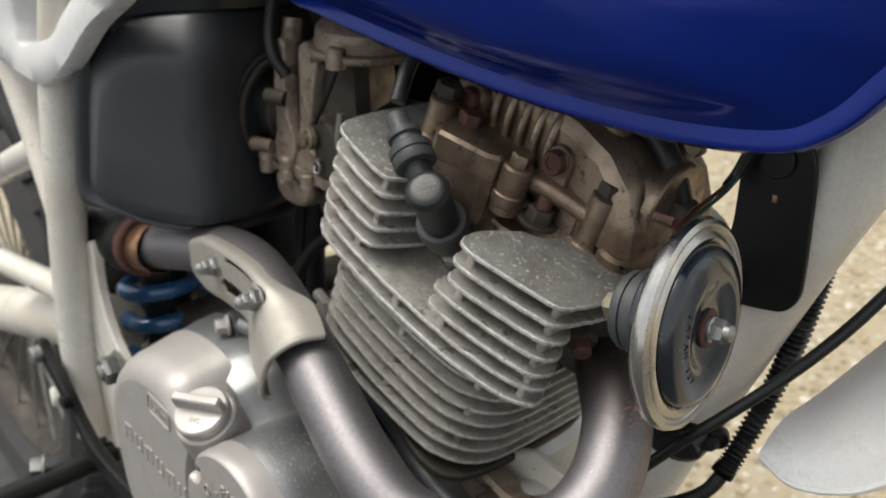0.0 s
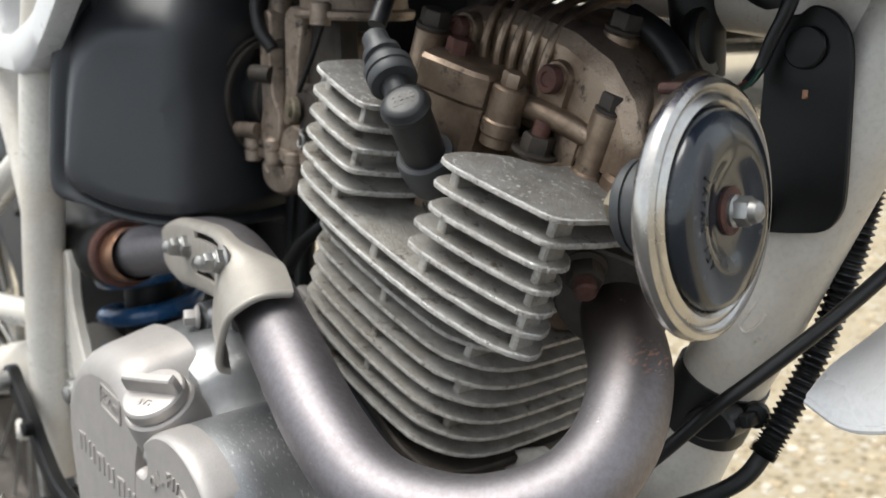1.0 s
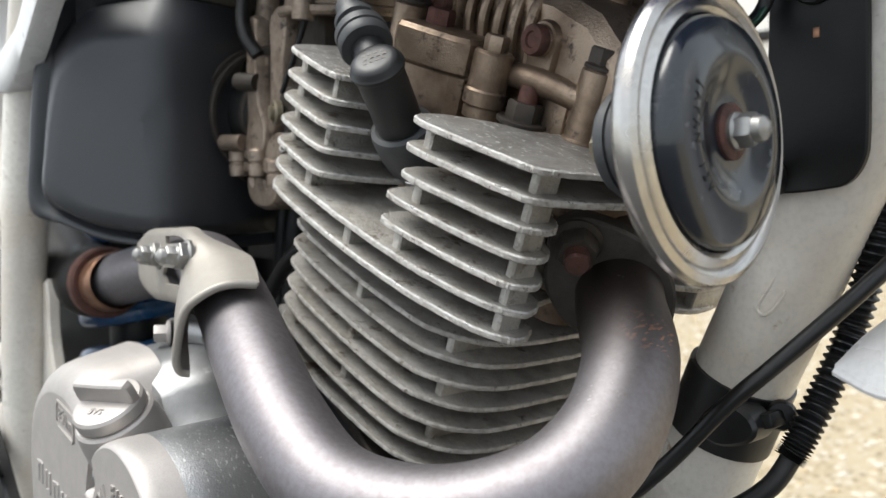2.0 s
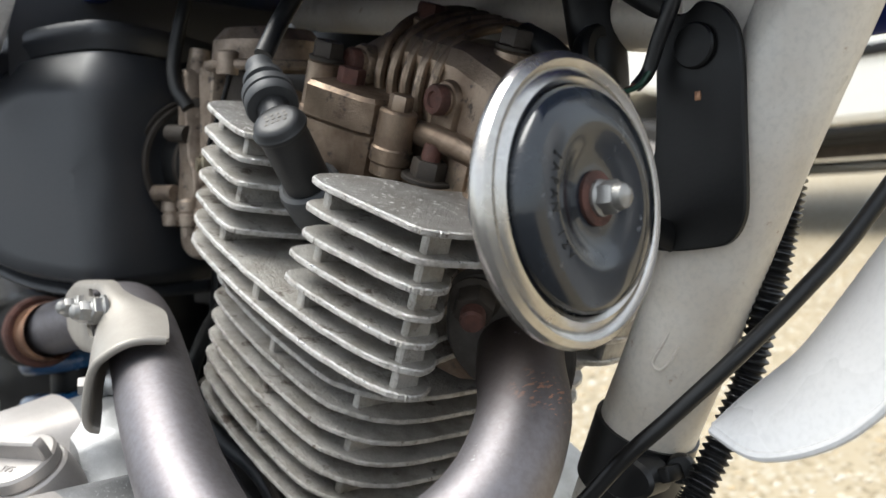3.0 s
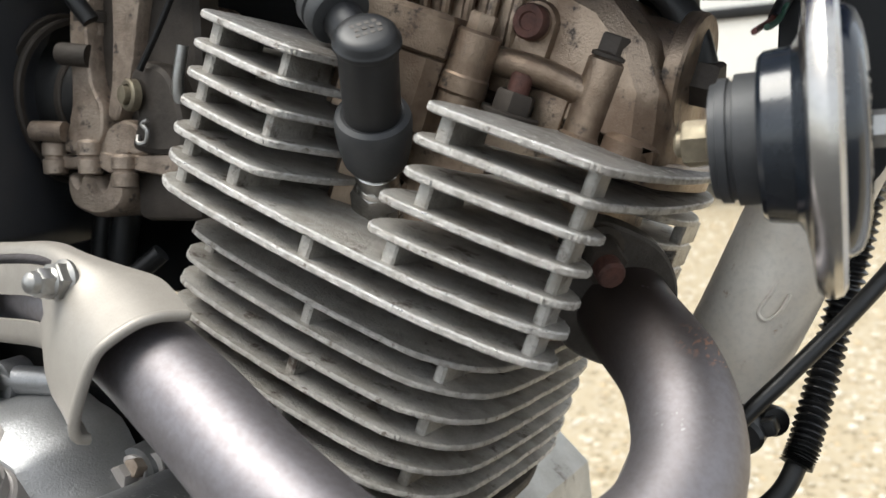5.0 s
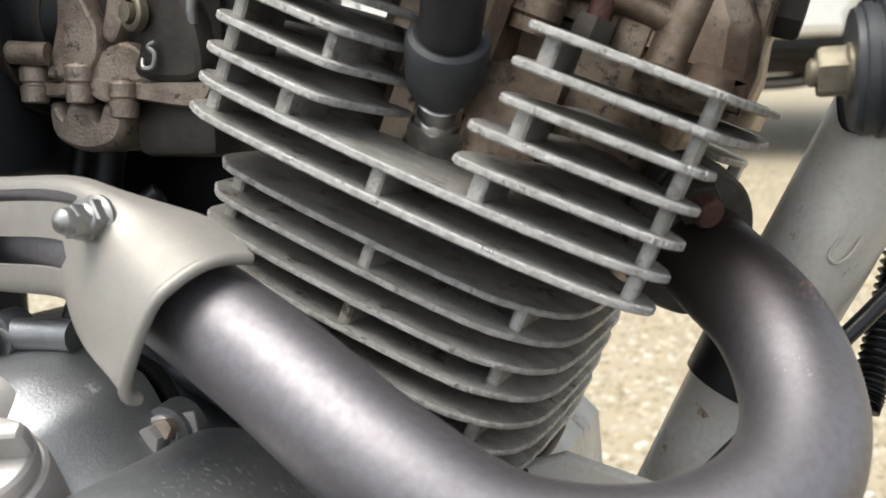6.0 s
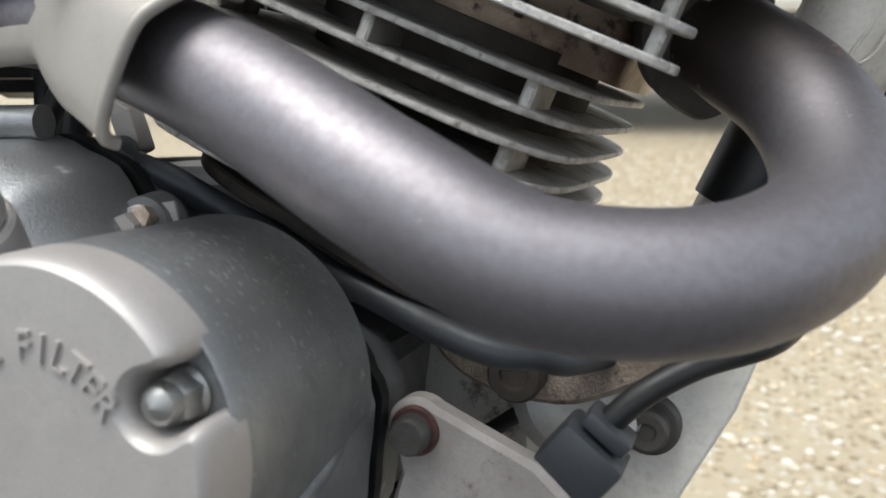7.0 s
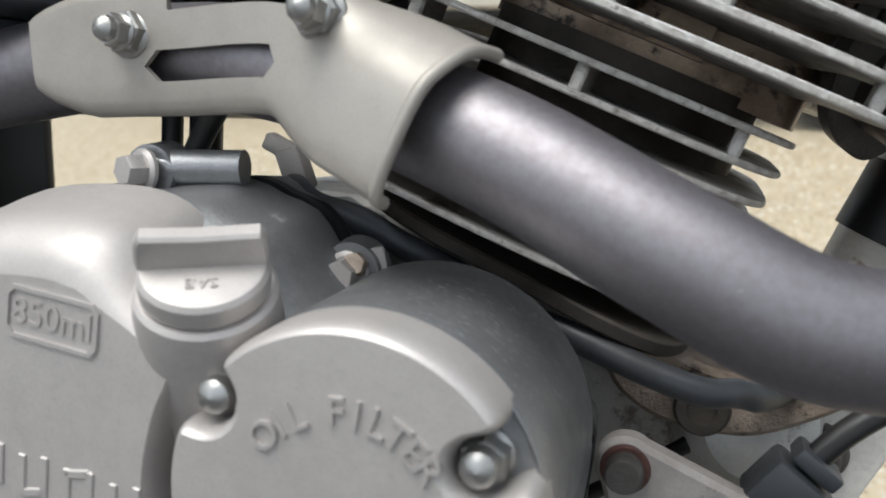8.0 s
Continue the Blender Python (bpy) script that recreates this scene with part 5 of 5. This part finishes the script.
part("drain_clip", tube([(-0.2845, 0.467, 0.6575), (-0.2830, 0.4655, 0.6545), (-0.2795, 0.466, 0.6548), (-0.2785, 0.466, 0.6590), (-0.2805, 0.4655, 0.6615), (-0.2780, 0.466, 0.6630)], 0.0009, 8, 5), M["zinc"], carburettor, "bright wire clip")
top_cap = lathe([(0.030, 0), (0.031, 0.0015), (0.031, 0.004), (0.0275, 0.005), (0.0265, 0.014), (0.021, 0.020), (0, 0.022)], (-0.272, 0.495, 0.7185), (0.12, -0.05, 1), 36)
part("top_cap", top_cap, M["carb"], carburettor, "brown-stained diaphragm cap")
for ang in (200, 290):
    part("cap_screw", lathe([(0.0052, 0), (0.0052, 0.010), (0.004, 0.011)], (-0.272 + 0.029 * math.cos(radians(ang)), 0.495 + 0.029 * math.sin(radians(ang)), 0.7135), (0.12, 0, 1), 14), M["carb"], carburettor)
intake = lathe([(0.024, 0), (0.026, 0.004), (0.026, 0.012), (0.022, 0.014), (0.021, 0.02)], (-0.243, 0.503, 0.668), (-1, -0.05, 0.1), 32)
part("intake_rubber", intake, M["rubber"], carburettor)
boot_at, boot_way = Vector((-0.352, 0.492, 0.677)), Vector((-1, -0.06, 0.05)).normalized()
bell = lathe([(0.0185, -0.026), (0.0190, -0.016), (0.0200, -0.012), (0.0215, -0.004), (0.026, 0.002), (0.0340, 0.004), (0.036, 0.010), (0.037, 0.030)], boot_at, boot_way, 48)
airbox_boot = part("airbox_boot", bell, M["rubber"], None, "ribbed black rubber intake boot with a clamp band")
for h, r in ((-0.012, 0.0208), (-0.0055, 0.0352), (-0.0015, 0.0376)):
    part("clamp_band", lathe([(r - 0.003, h - 0.0016), (r - 0.0008, h - 0.0018), (r, h - 0.0012), (r, h + 0.0012), (r - 0.0008, h + 0.0018), (r - 0.003, h + 0.0016)], boot_at, boot_way, 56, None, False), M["dirt_and_shade"], airbox_boot, "dusty grey clamp band")
part("vent_hose", tube([(-0.312, 0.470, 0.704), (-0.318, 0.466, 0.716), (-0.321, 0.468, 0.735), (-0.315, 0.475, 0.77)], 0.0036, 12, 6), M["rubber"], None, "thin black vent hose")
part("drain_hose", tube([(-0.30, 0.49, 0.61), (-0.315, 0.482, 0.595), (-0.328, 0.475, 0.57), (-0.332, 0.47, 0.545)], 0.0042, 12, 6), M["rubber"], None, "thin black drain hose")
part("mesh_plate", rbox((-0.325, 0.535, 0.606), (0.10, 0.006, 0.040), 0.002), M["dark_metal"], None, "dull perforated metal plate under the carburettor")

# ---- airbox ----
AB = smooth2([(-0.407, 0.43), (-0.4065, 0.402), (-0.404, 0.397), (-0.399, 0.394), (-0.392, 0.400), (-0.380, 0.415), (-0.372, 0.432), (-0.370, 0.452), (-0.374, 0.48), (-0.377, 0.56), (-0.383, 0.575), (-0.395, 0.575), (-0.405, 0.56)], 5)
airbox = part("airbox", plateau(AB, Matrix(), [(0.030, 0.6320), (0.022, 0.6335), (0.015, 0.638), (0.0125, 0.646), (0.012, 0.655), (0.012, 0.700), (0.0135, 0.708), (0.017, 0.714), (0.022, 0.722), (0.023, 0.80)]), M["satin"], None, "large satin-black plastic airbox with a moulded lid", 60)
LID = Matrix.Translation((-0.3562, 0.4167, 0.6705)) @ Matrix(((0.71, 0.0, 0.704, 0), (0.704, 0.0, -0.71, 0), (0.0, 1.0, 0.0, 0), (0, 0, 0, 1)))
LID_OUT = [(-0.0550, -0.0360), (-0.0535, -0.0100), (-0.0490, 0.0220), (-0.0430, 0.0460), (-0.0277, 0.0610), (0.0025, 0.0660), (0.0350, 0.0660), (0.0680, 0.0610), (0.0740, 0.0300), (0.0740, -0.0300), (0.0600, -0.0560), (0.0200, -0.0580), (-0.0176, -0.0535), (-0.0400, -0.0455)]
LID_IN = [(-0.0440, -0.0280), (-0.0425, -0.0130), (-0.0380, 0.0100), (-0.0320, 0.0260), (-0.0160, 0.0400), (0.0025, 0.0415), (0.0300, 0.0420), (0.0560, 0.0400), (0.0620, 0.0200), (0.0620, -0.0200), (0.0540, -0.0460), (0.0180, -0.0530), (-0.0150, -0.0490), (-0.0360, -0.0410)]


def lid_rings(steps, close):
    """Rings blended from the lid's outline (0) to the edge of its face (1) and on to its middle (2); the far end bends away."""
    bm = bmesh.new()
    rings = []
    outer, inner = spl([(*p, 0) for p in LID_OUT], 12, True), spl([(*p, 0) for p in LID_IN], 12, True)
    mid = Vector((0.004, -0.003, 0))
    for s_, z in steps:
        row = []
        for p, q in zip(outer, inner):
            v = p.lerp(q, s_) if s_ <= 1 else q.lerp(mid, s_ - 1)
            v = v + (p - mid).normalized() * max(0.0, -s_) * 0.01
            bend = max(0.0, v.x - 0.010)
            row.append(bm.verts.new(LID @ Vector((v.x, v.y, z - 30.0 * bend * bend))))
        rings.append(row)
    bridge(bm, rings, True, False, close)
    return bm


part("lid", lid_rings([(0.0, -0.040), (0.0, -0.0160), (0.03, -0.0150), (0.10, -0.0135), (0.3, -0.0096), (0.5, -0.0059), (0.7, -0.0026), (0.82, -0.0012), (0.92, -0.0004), (1.0, 0.0), (1.15, 0.0), (1.3, 0.0), (1.45, 0.0), (1.6, 0.0), (1.75, 0.0), (1.9, 0.0)], True), M["satin"], airbox, "bevelled rounded lid", 60)
part("rim", lid_rings([(-0.05, -0.0300), (-0.36, -0.0230), (-0.48, -0.0200), (-0.48, -0.0175), (-0.40, -0.0160), (-0.25, -0.0160), (-0.16, -0.0175), (-0.05, -0.0185)], False), M["satin"], airbox, "raised seam rim", 50)
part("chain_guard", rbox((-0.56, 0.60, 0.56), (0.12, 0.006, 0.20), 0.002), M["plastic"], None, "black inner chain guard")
part("inner_guard", rbox((-0.4425, 0.545, 0.624), (0.075, 0.006, 0.072), 0.002), M["plastic"], None, "black inner guard behind the airbox")
# Added plain black box; it blocks light from behind the airbox.
part("far_side_box", rbox((-0.385, 0.60, 0.690), (0.20, 0.03, 0.22), 0.01), M["plastic"], None, "plain black box added on the far side")

# ---- rear frame, side panel, footrest parts ----
rear_frame = part("rear_frame", tube([(-0.42, 0.395, 0.76), (-0.448, 0.394, 0.695), (-0.4595, 0.392, 0.637), (-0.476, 0.391, 0.556), (-0.486, 0.391, 0.49), (-0.482, 0.392, 0.43)], 0.0128, 20, 8), M["white"], None, "white rear frame tubes with worn paint")
part("brace", tube([(-0.575, 0.40, 0.728), (-0.548, 0.40, 0.689), (-0.521, 0.40, 0.645), (-0.486, 0.398, 0.585)], 0.0115, 16, 6), M["white"], rear_frame)
part("brace", tube([(-0.66, 0.402, 0.590), (-0.60, 0.402, 0.612), (-0.545, 0.40, 0.630), (-0.515, 0.40, 0.640)], 0.011, 16, 6), M["white"], rear_frame)
part("brace", tube([(-0.68, 0.402, 0.510), (-0.60, 0.402, 0.519), (-0.53, 0.40, 0.529), (-0.48, 0.396, 0.533)], 0.0105, 16, 4), M["white"], rear_frame)
plate_o = smooth2([(-0.487, 0.55), (-0.470, 0.575), (-0.4555, 0.586), (-0.451, 0.575), (-0.4515, 0.552), (-0.440, 0.522), (-0.4225, 0.503), (-0.4185, 0.48), (-0.428, 0.450), (-0.45, 0.428), (-0.482, 0.42), (-0.490, 0.48)], 4)
part("foot_plate", plateau(plate_o, side_at(0.406), [(0.001, 0), (0, 0.001), (0, 0.006), (0.0012, 0.0072)]), M["white"], rear_frame, "white pressed foot plate")
piece("bolt", mesh_of("pivot_bolt", hex_head(0.0175, 0.009, 0.0125, stud_nut(0.0175, 0.0150)), M["zinc"]), facing((-0.4325, 0.3985, 0.5005), (-0.05, -1, 0), 10), rear_frame, "large plated hex bolt")
PANEL_OUT = [(-0.4172, 0.7804), (-0.5277, 0.7601), (-0.5547, 0.7154), (-0.5056, 0.7005), (-0.4619, 0.6952), (-0.4360, 0.6941), (-0.3996, 0.7086), (-0.3577, 0.7333), (-0.3142, 0.7523), (-0.2850, 0.7801)]
PANEL_IN = [(-0.4043, 0.7717), (-0.4648, 0.7584), (-0.4749, 0.7350), (-0.4737, 0.7216), (-0.4686, 0.7158), (-0.4439, 0.7193), (-0.4144, 0.7255), (-0.3963, 0.7366), (-0.3689, 0.7526), (-0.3436, 0.7724)]
panel = bmesh.new()
panel_rings = []
for shape, grow, depth in ((PANEL_OUT, 0.0, 0.012), (PANEL_OUT, 0.0, 0.002), (PANEL_OUT, 0.06, 0.0), (PANEL_OUT, 0.55, -0.001), (PANEL_IN, 0.04, 0.001), (PANEL_IN, 0.0, 0.004), (PANEL_IN, 0.0, 0.022)):
    other = PANEL_IN if shape is PANEL_OUT else PANEL_OUT
    pts = [Vector((p[0] + (o[0] - p[0]) * grow, 0.380 + depth, p[1] + (o[1] - p[1]) * grow)) for p, o in zip(shape, other)]
    panel_rings.append([panel.verts.new(p) for p in spl(pts, 4, True)])
bridge(panel, panel_rings, True, False, False)
side_panel = part("side_panel", panel, M["fender"], None, "white plastic side panel frame with an opening", 50)
part("ledge", rbox((-0.4650, 0.405, 0.7060), (0.060, 0.030, 0.004), 0.0015, Matrix.Rotation(radians(-8), 4, "Y")), M["fender"], side_panel)
brake_pedal = part("brake_pedal", plateau(smooth2([(-0.510, 0.503), (-0.498, 0.5055), (-0.486, 0.497), (-0.462, 0.482), (-0.440, 0.464), (-0.415, 0.452), (-0.36, 0.448), (-0.36, 0.436), (-0.42, 0.439), (-0.448, 0.452), (-0.468, 0.470), (-0.492, 0.485), (-0.508, 0.491)], 4), side_at(0.376), [(0.001, 0), (0, 0.001), (0, 0.006), (0.0015, 0.0075)]), M["dark_metal"], None, "dark steel brake pedal arm")
piece("pin", mesh_of("pedal_pin", lathe([(0.0065, 0), (0.0065, 0.006), (0.0055, 0.007), (0, 0.007)], (0, 0, 0), (0, 0, 1), 20), M["zinc"]), facing((-0.499, 0.3685, 0.497), (0, -1, 0)), brake_pedal)
piece("pin", mesh_of("pedal_pin_dark", lathe([(0.005, 0), (0.005, 0.005), (0.004, 0.006), (0, 0.006)], (0, 0, 0), (0, 0, 1), 20), M["dark_metal"]), facing((-0.452, 0.3685, 0.4785), (0, -1, 0)), brake_pedal)
rod = lathe([(0.0105, 0), (0.0105, 0.016), (0.0075, 0.018), (0.0075, 0.030), (0.006, 0.032), (0, 0.032)], (-0.487, 0.400, 0.462), (-0.2, -1, 0.05), 24)
part("switch_boss", rod, M["white"], brake_pedal)
footrest = part("footrest", tube([(-0.470, 0.40, 0.415), (-0.472, 0.36, 0.412), (-0.474, 0.31, 0.410)], 0.0085, 14, 4), M["dark_metal"], None, "black steel rider footrest")
piece("bolt", BOLT["bolt12"], facing((-0.478, 0.352, 0.420), (-0.4, -0.9, 0.1), 10), footrest)
part("silencer", tube([(-0.429, 0.4250, 0.5835), (-0.447, 0.4245, 0.5835), (-0.475, 0.425, 0.588), (-0.52, 0.428, 0.602), (-0.60, 0.436, 0.635), (-0.75, 0.45, 0.70)], lambda s: 0.0175 + 0.0045 * min(1, 6 * s) + 0.02 * max(0, s - 0.3), 28, 8), M["dark_metal"], None, "dark rusty silencer behind the header pipe")
part("pipe_clamp", lathe([(0.0195, 0), (0.021, 0.001), (0.021, 0.008), (0.0195, 0.009)], (-0.424, 0.4258, 0.5840), (-1, 0, -0.05), 28), M["rust"], exhaust_pipe)
part("heat_stain_sleeve", lathe([(0.0162, 0), (0.0168, 0.001), (0.0168, 0.016), (0.0162, 0.017)], (-0.408, 0.4265, 0.5862), (-0.985, -0.06, -0.16), 28, None, False), M["copper"], exhaust_pipe, "copper-brown heat-stained sleeve")
shock = part("rear_shock", tube([(-0.490, 0.465, 0.44), (-0.485, 0.464, 0.54), (-0.478, 0.464, 0.66)], 0.019, 20, 4), M["plastic"], None, "rear shock absorber with a blue spring")
coil = [(-0.490 + 0.00012 * k + 0.0315 * math.cos(0.42 * k), 0.464 + 0.0315 * math.sin(0.42 * k), 0.458 + 0.00175 * k) for k in range(96)]
part("spring", tube(coil, 0.0064, 12, 2), M["blue_spring"], shock, "glossy blue coil spring")
part("swing_arm", tube([(-0.50, 0.425, 0.500), (-0.60, 0.43, 0.47), (-1.08, 0.44, 0.335)], 0.024, 20, 4), M["white"], None, "dusty cream swing arm")
part("rear_mudguard", tube([(-0.70, 0.54, 0.36), (-0.665, 0.54, 0.50), (-0.66, 0.54, 0.65), (-0.68, 0.54, 0.82)], 0.10, 24, 6), M["plastic"], None, "black plastic inner rear mudguard")
part("inner_case", rbox((-0.435, 0.50, 0.49), (0.07, 0.09, 0.06), 0.01), M["dirt_and_shade"], None, "muddy inner frame casting")
part("linkage", tube([(-0.50, 0.43, 0.43), (-0.53, 0.435, 0.37), (-0.55, 0.44, 0.33)], 0.012, 14, 4), M["dirt_and_shade"])
for x, r in ((-0.339, 0.0065), (-0.354, 0.0042)):
    part("overflow_hose", tube([(x - 0.004, 0.50, 0.53), (x, 0.50, 0.57), (x + 0.001, 0.502, 0.61), (x + 0.006, 0.505, 0.64)], r, 14, 4), M["rubber"], None, "black rubber overflow hose")

# ---- wheels ----
AXLE = Vector((-1.10, 0.53, 0.315))
rear_wheel = part("rear_wheel", lathe([(0.022, -0.05), (0.03, -0.045), (0.03, 0.045), (0.022, 0.05)], AXLE, (0, 1, 0), 24), M["dirt_and_shade"], None, "spoked rear wheel with a knobbly tyre")
part("tyre", lathe([(0.228, -0.030), (0.245, -0.046), (0.280, -0.052), (0.303, -0.040), (0.311, -0.018), (0.312, 0), (0.311, 0.018), (0.303, 0.040), (0.280, 0.052), (0.245, 0.046), (0.228, 0.030)], AXLE, (0, 1, 0), 72, None, False), M["tyre"], rear_wheel)
part("rim", lathe([(0.232, -0.030), (0.238, -0.034), (0.226, -0.030), (0.212, -0.012), (0.208, 0), (0.212, 0.012), (0.226, 0.030), (0.238, 0.034), (0.232, 0.030)], AXLE, (0, 1, 0), 72, None, False), M["dirt_and_shade"], rear_wheel)
knob = mesh_of("knob", rbox((0, 0, 0.0), (0.020, 0.026, 0.010), 0.002, None, None, 1), M["tyre"])
spoke = mesh_of("spoke", tube([(0.028, 0, 0), (0.214, 0, 0)], 0.0019, 6, 2), M["zinc"])
for k in range(48):
    for y in (-0.030, 0.0, 0.030):
        turn = Matrix.Rotation(2 * math.pi * (k + 0.5 * (y == 0)) / 48, 4, "Y")
        piece("knob", knob, Matrix.Translation(AXLE) @ turn @ Matrix.Translation((0, y, 0.311 - 0.004 * (y != 0))) @ Matrix.Rotation(radians(-650 * y), 4, "X"), rear_wheel)
for k in range(36):
    piece("spoke", spoke, Matrix.Translation(AXLE) @ Matrix.Rotation(2 * math.pi * k / 36, 4, "Y") @ Matrix.Rotation(radians(4 * (-1) ** k), 4, "Z"), rear_wheel)

# ---- front fender tail ----
fender = bmesh.new()
LOW = spl([(-0.0235, 0.4920, 0.5835), (-0.010, 0.4885, 0.5800), (0.001, 0.488, 0.5820), (0.012, 0.488, 0.5870), (0.021, 0.488, 0.5940), (0.030, 0.488, 0.6050), (0.060, 0.490, 0.650), (0.10, 0.495, 0.72)], 4)
HIGH = spl([(-0.0245, 0.4935, 0.5850), (-0.0255, 0.512, 0.5905), (-0.0170, 0.526, 0.6020), (-0.0070, 0.531, 0.6170), (0.0010, 0.533, 0.6290), (0.0080, 0.535, 0.6400), (0.040, 0.54, 0.690), (0.08, 0.54, 0.75)], 4)
ribs_f = []
for p, q in zip(LOW, HIGH):
    up = (q - p).length
    bulge = Vector((-0.25, -0.75, 0.6)) * min(0.010, up * 0.16)
    ribs_f.append([fender.verts.new(p.lerp(q, j / 8) + bulge * math.sin(math.pi * (j / 8) ** 0.8)) for j in range(9)])
for a_row, b_row in zip(ribs_f, ribs_f[1:]):
    for j in range(8):
        fender.faces.new((a_row[j], a_row[j + 1], b_row[j + 1], b_row[j]))
bmesh.ops.recalc_face_normals(fender, faces=fender.faces[:])
bmesh.ops.solidify(fender, geom=fender.faces[:], thickness=0.0026)
front_fender = part("front_fender", fender, M["fender"], None, "white plastic fender tail with a thin rolled edge", 50)
part("edge_bead", tube(LOW, 0.0014, 8, 1), M["fender"], front_fender)


# ---- van parked behind ----
def van():
    top = tagged(new("van"), "white van parked across the yard", "van")
    top.matrix_world = pose(-1.05, 4.05, 0.0)

    def vp(name, bm, material, parent=None, label=""):
        ob = new(name, mesh_of(name, bm, material, 30))
        ob.parent = parent or top
        return tagged(ob, label)

    def arch(cx, cz, r, a0, a1, n):
        return [(cx + r * math.cos(radians(a0 + (a1 - a0) * k / n)), cz + r * math.sin(radians(a0 + (a1 - a0) * k / n))) for k in range(n + 1)]
    lower = [(-2.35, 0.50)] + arch(-1.65, 0.36, 0.40, 160, 20, 14) + arch(1.45, 0.36, 0.40, 160, 20, 14) + [(2.05, 0.50), (2.2, 0.56), (2.2, 0.85), (2.05, 1.02), (1.3, 1.12), (0.75, 1.75), (0.4, 1.88), (-2.2, 1.9), (-2.38, 1.7), (-2.42, 0.6)]
    sm = Matrix(((1, 0, 0, 0), (0, 0, -1, 0), (0, 1, 0, 0), (0, 0, 0, 1)))
    vp("body", plateau(lower, sm, [(0.05, -1.7), (0, -1.64), (0, -0.06), (0.02, -0.015), (0.05, 0)]), M["car_white"])
    for x0, x1 in ((-2.2, -1.05), (-0.95, 0.1), (0.2, 0.95)):
        vp("window", plateau([(x0, 1.12), (x1, 1.12), (x1 - (0.35 if x0 > 0 else 0), 1.7), (x0, 1.7)], Matrix.Translation((0, 0.02, 0)) @ sm, [(0, 0), (0.0, 0.024), (0.01, 0.03)]), M["horn_black"], None, "dark tinted side window")
    vp("sill", rbox((-0.1, 0.10, 0.48), (2.4, 0.10, 0.06), 0.02), M["plastic"])
    vp("underbody", rbox((-0.1, 0.85, 0.46), (4.2, 1.4, 0.10), 0.02), M["plastic"])
    vp("trim_strip", rbox((-0.1, -0.005, 0.80), (2.35, 0.02, 0.05), 0.008), M["plastic"])
    for y in (0.45, 1.25):
        vp("chassis_rail", rbox((-0.1, y, 0.375), (3.6, 0.06, 0.09), 0.01), M["dirt_and_shade"])
    vp("exhaust_tube", tube([(1.0, 0.75, 0.30), (0.7, 0.75, 0.26), (-1.2, 0.75, 0.26), (-2.3, 0.70, 0.28)], 0.035, 16, 5), M["zinc"], None, "pale grey exhaust tube")
    vp("hanger", tube([(0.52, 0.30, 0.46), (0.49, 0.34, 0.38), (0.43, 0.40, 0.22)], 0.022, 12, 4), M["white"], None, "pale angled support under the sill")
    for x0 in (0.15, -1.0):
        vp("door_seam", rbox((x0, 0.0, 0.72), (0.008, 0.012, 0.8), 0.002), M["plastic"])
    for cx in (-1.65, 1.45):
        wheel = vp("wheel", lathe([(0.09, 0.0), (0.09, 0.03), (0.06, 0.04), (0, 0.04)], (cx, 0.09, 0.315), (0, -1, 0), 24), M["cover"])
        vp("tyre", lathe([(0.20, 0.03), (0.22, 0.06), (0.28, 0.07), (0.31, 0.05), (0.315, 0.0), (0.315, -0.12), (0.28, -0.14)], (cx, 0.09, 0.315), (0, -1, 0), 48), M["tyre"], wheel)
        vp("rim", lathe([(0.17, 0.055), (0.195, 0.068), (0.215, 0.065), (0.215, 0.05), (0.17, 0.045)], (cx, 0.09, 0.315), (0, -1, 0), 40, None, False), M["cover"], wheel)
        for k in range(5):
            ang = 2 * math.pi * k / 5 + 0.3
            sp = rbox((0.12, 0, 0), (0.14, 0.02, 0.055), 0.008)
            bmesh.ops.transform(sp, matrix=Matrix.Translation((cx, 0.09 - 0.055, 0.315)) @ Matrix.Rotation(ang, 4, "Y"), verts=sp.verts)
            vp("spoke", sp, M["cover"], wheel)
    return top


van()
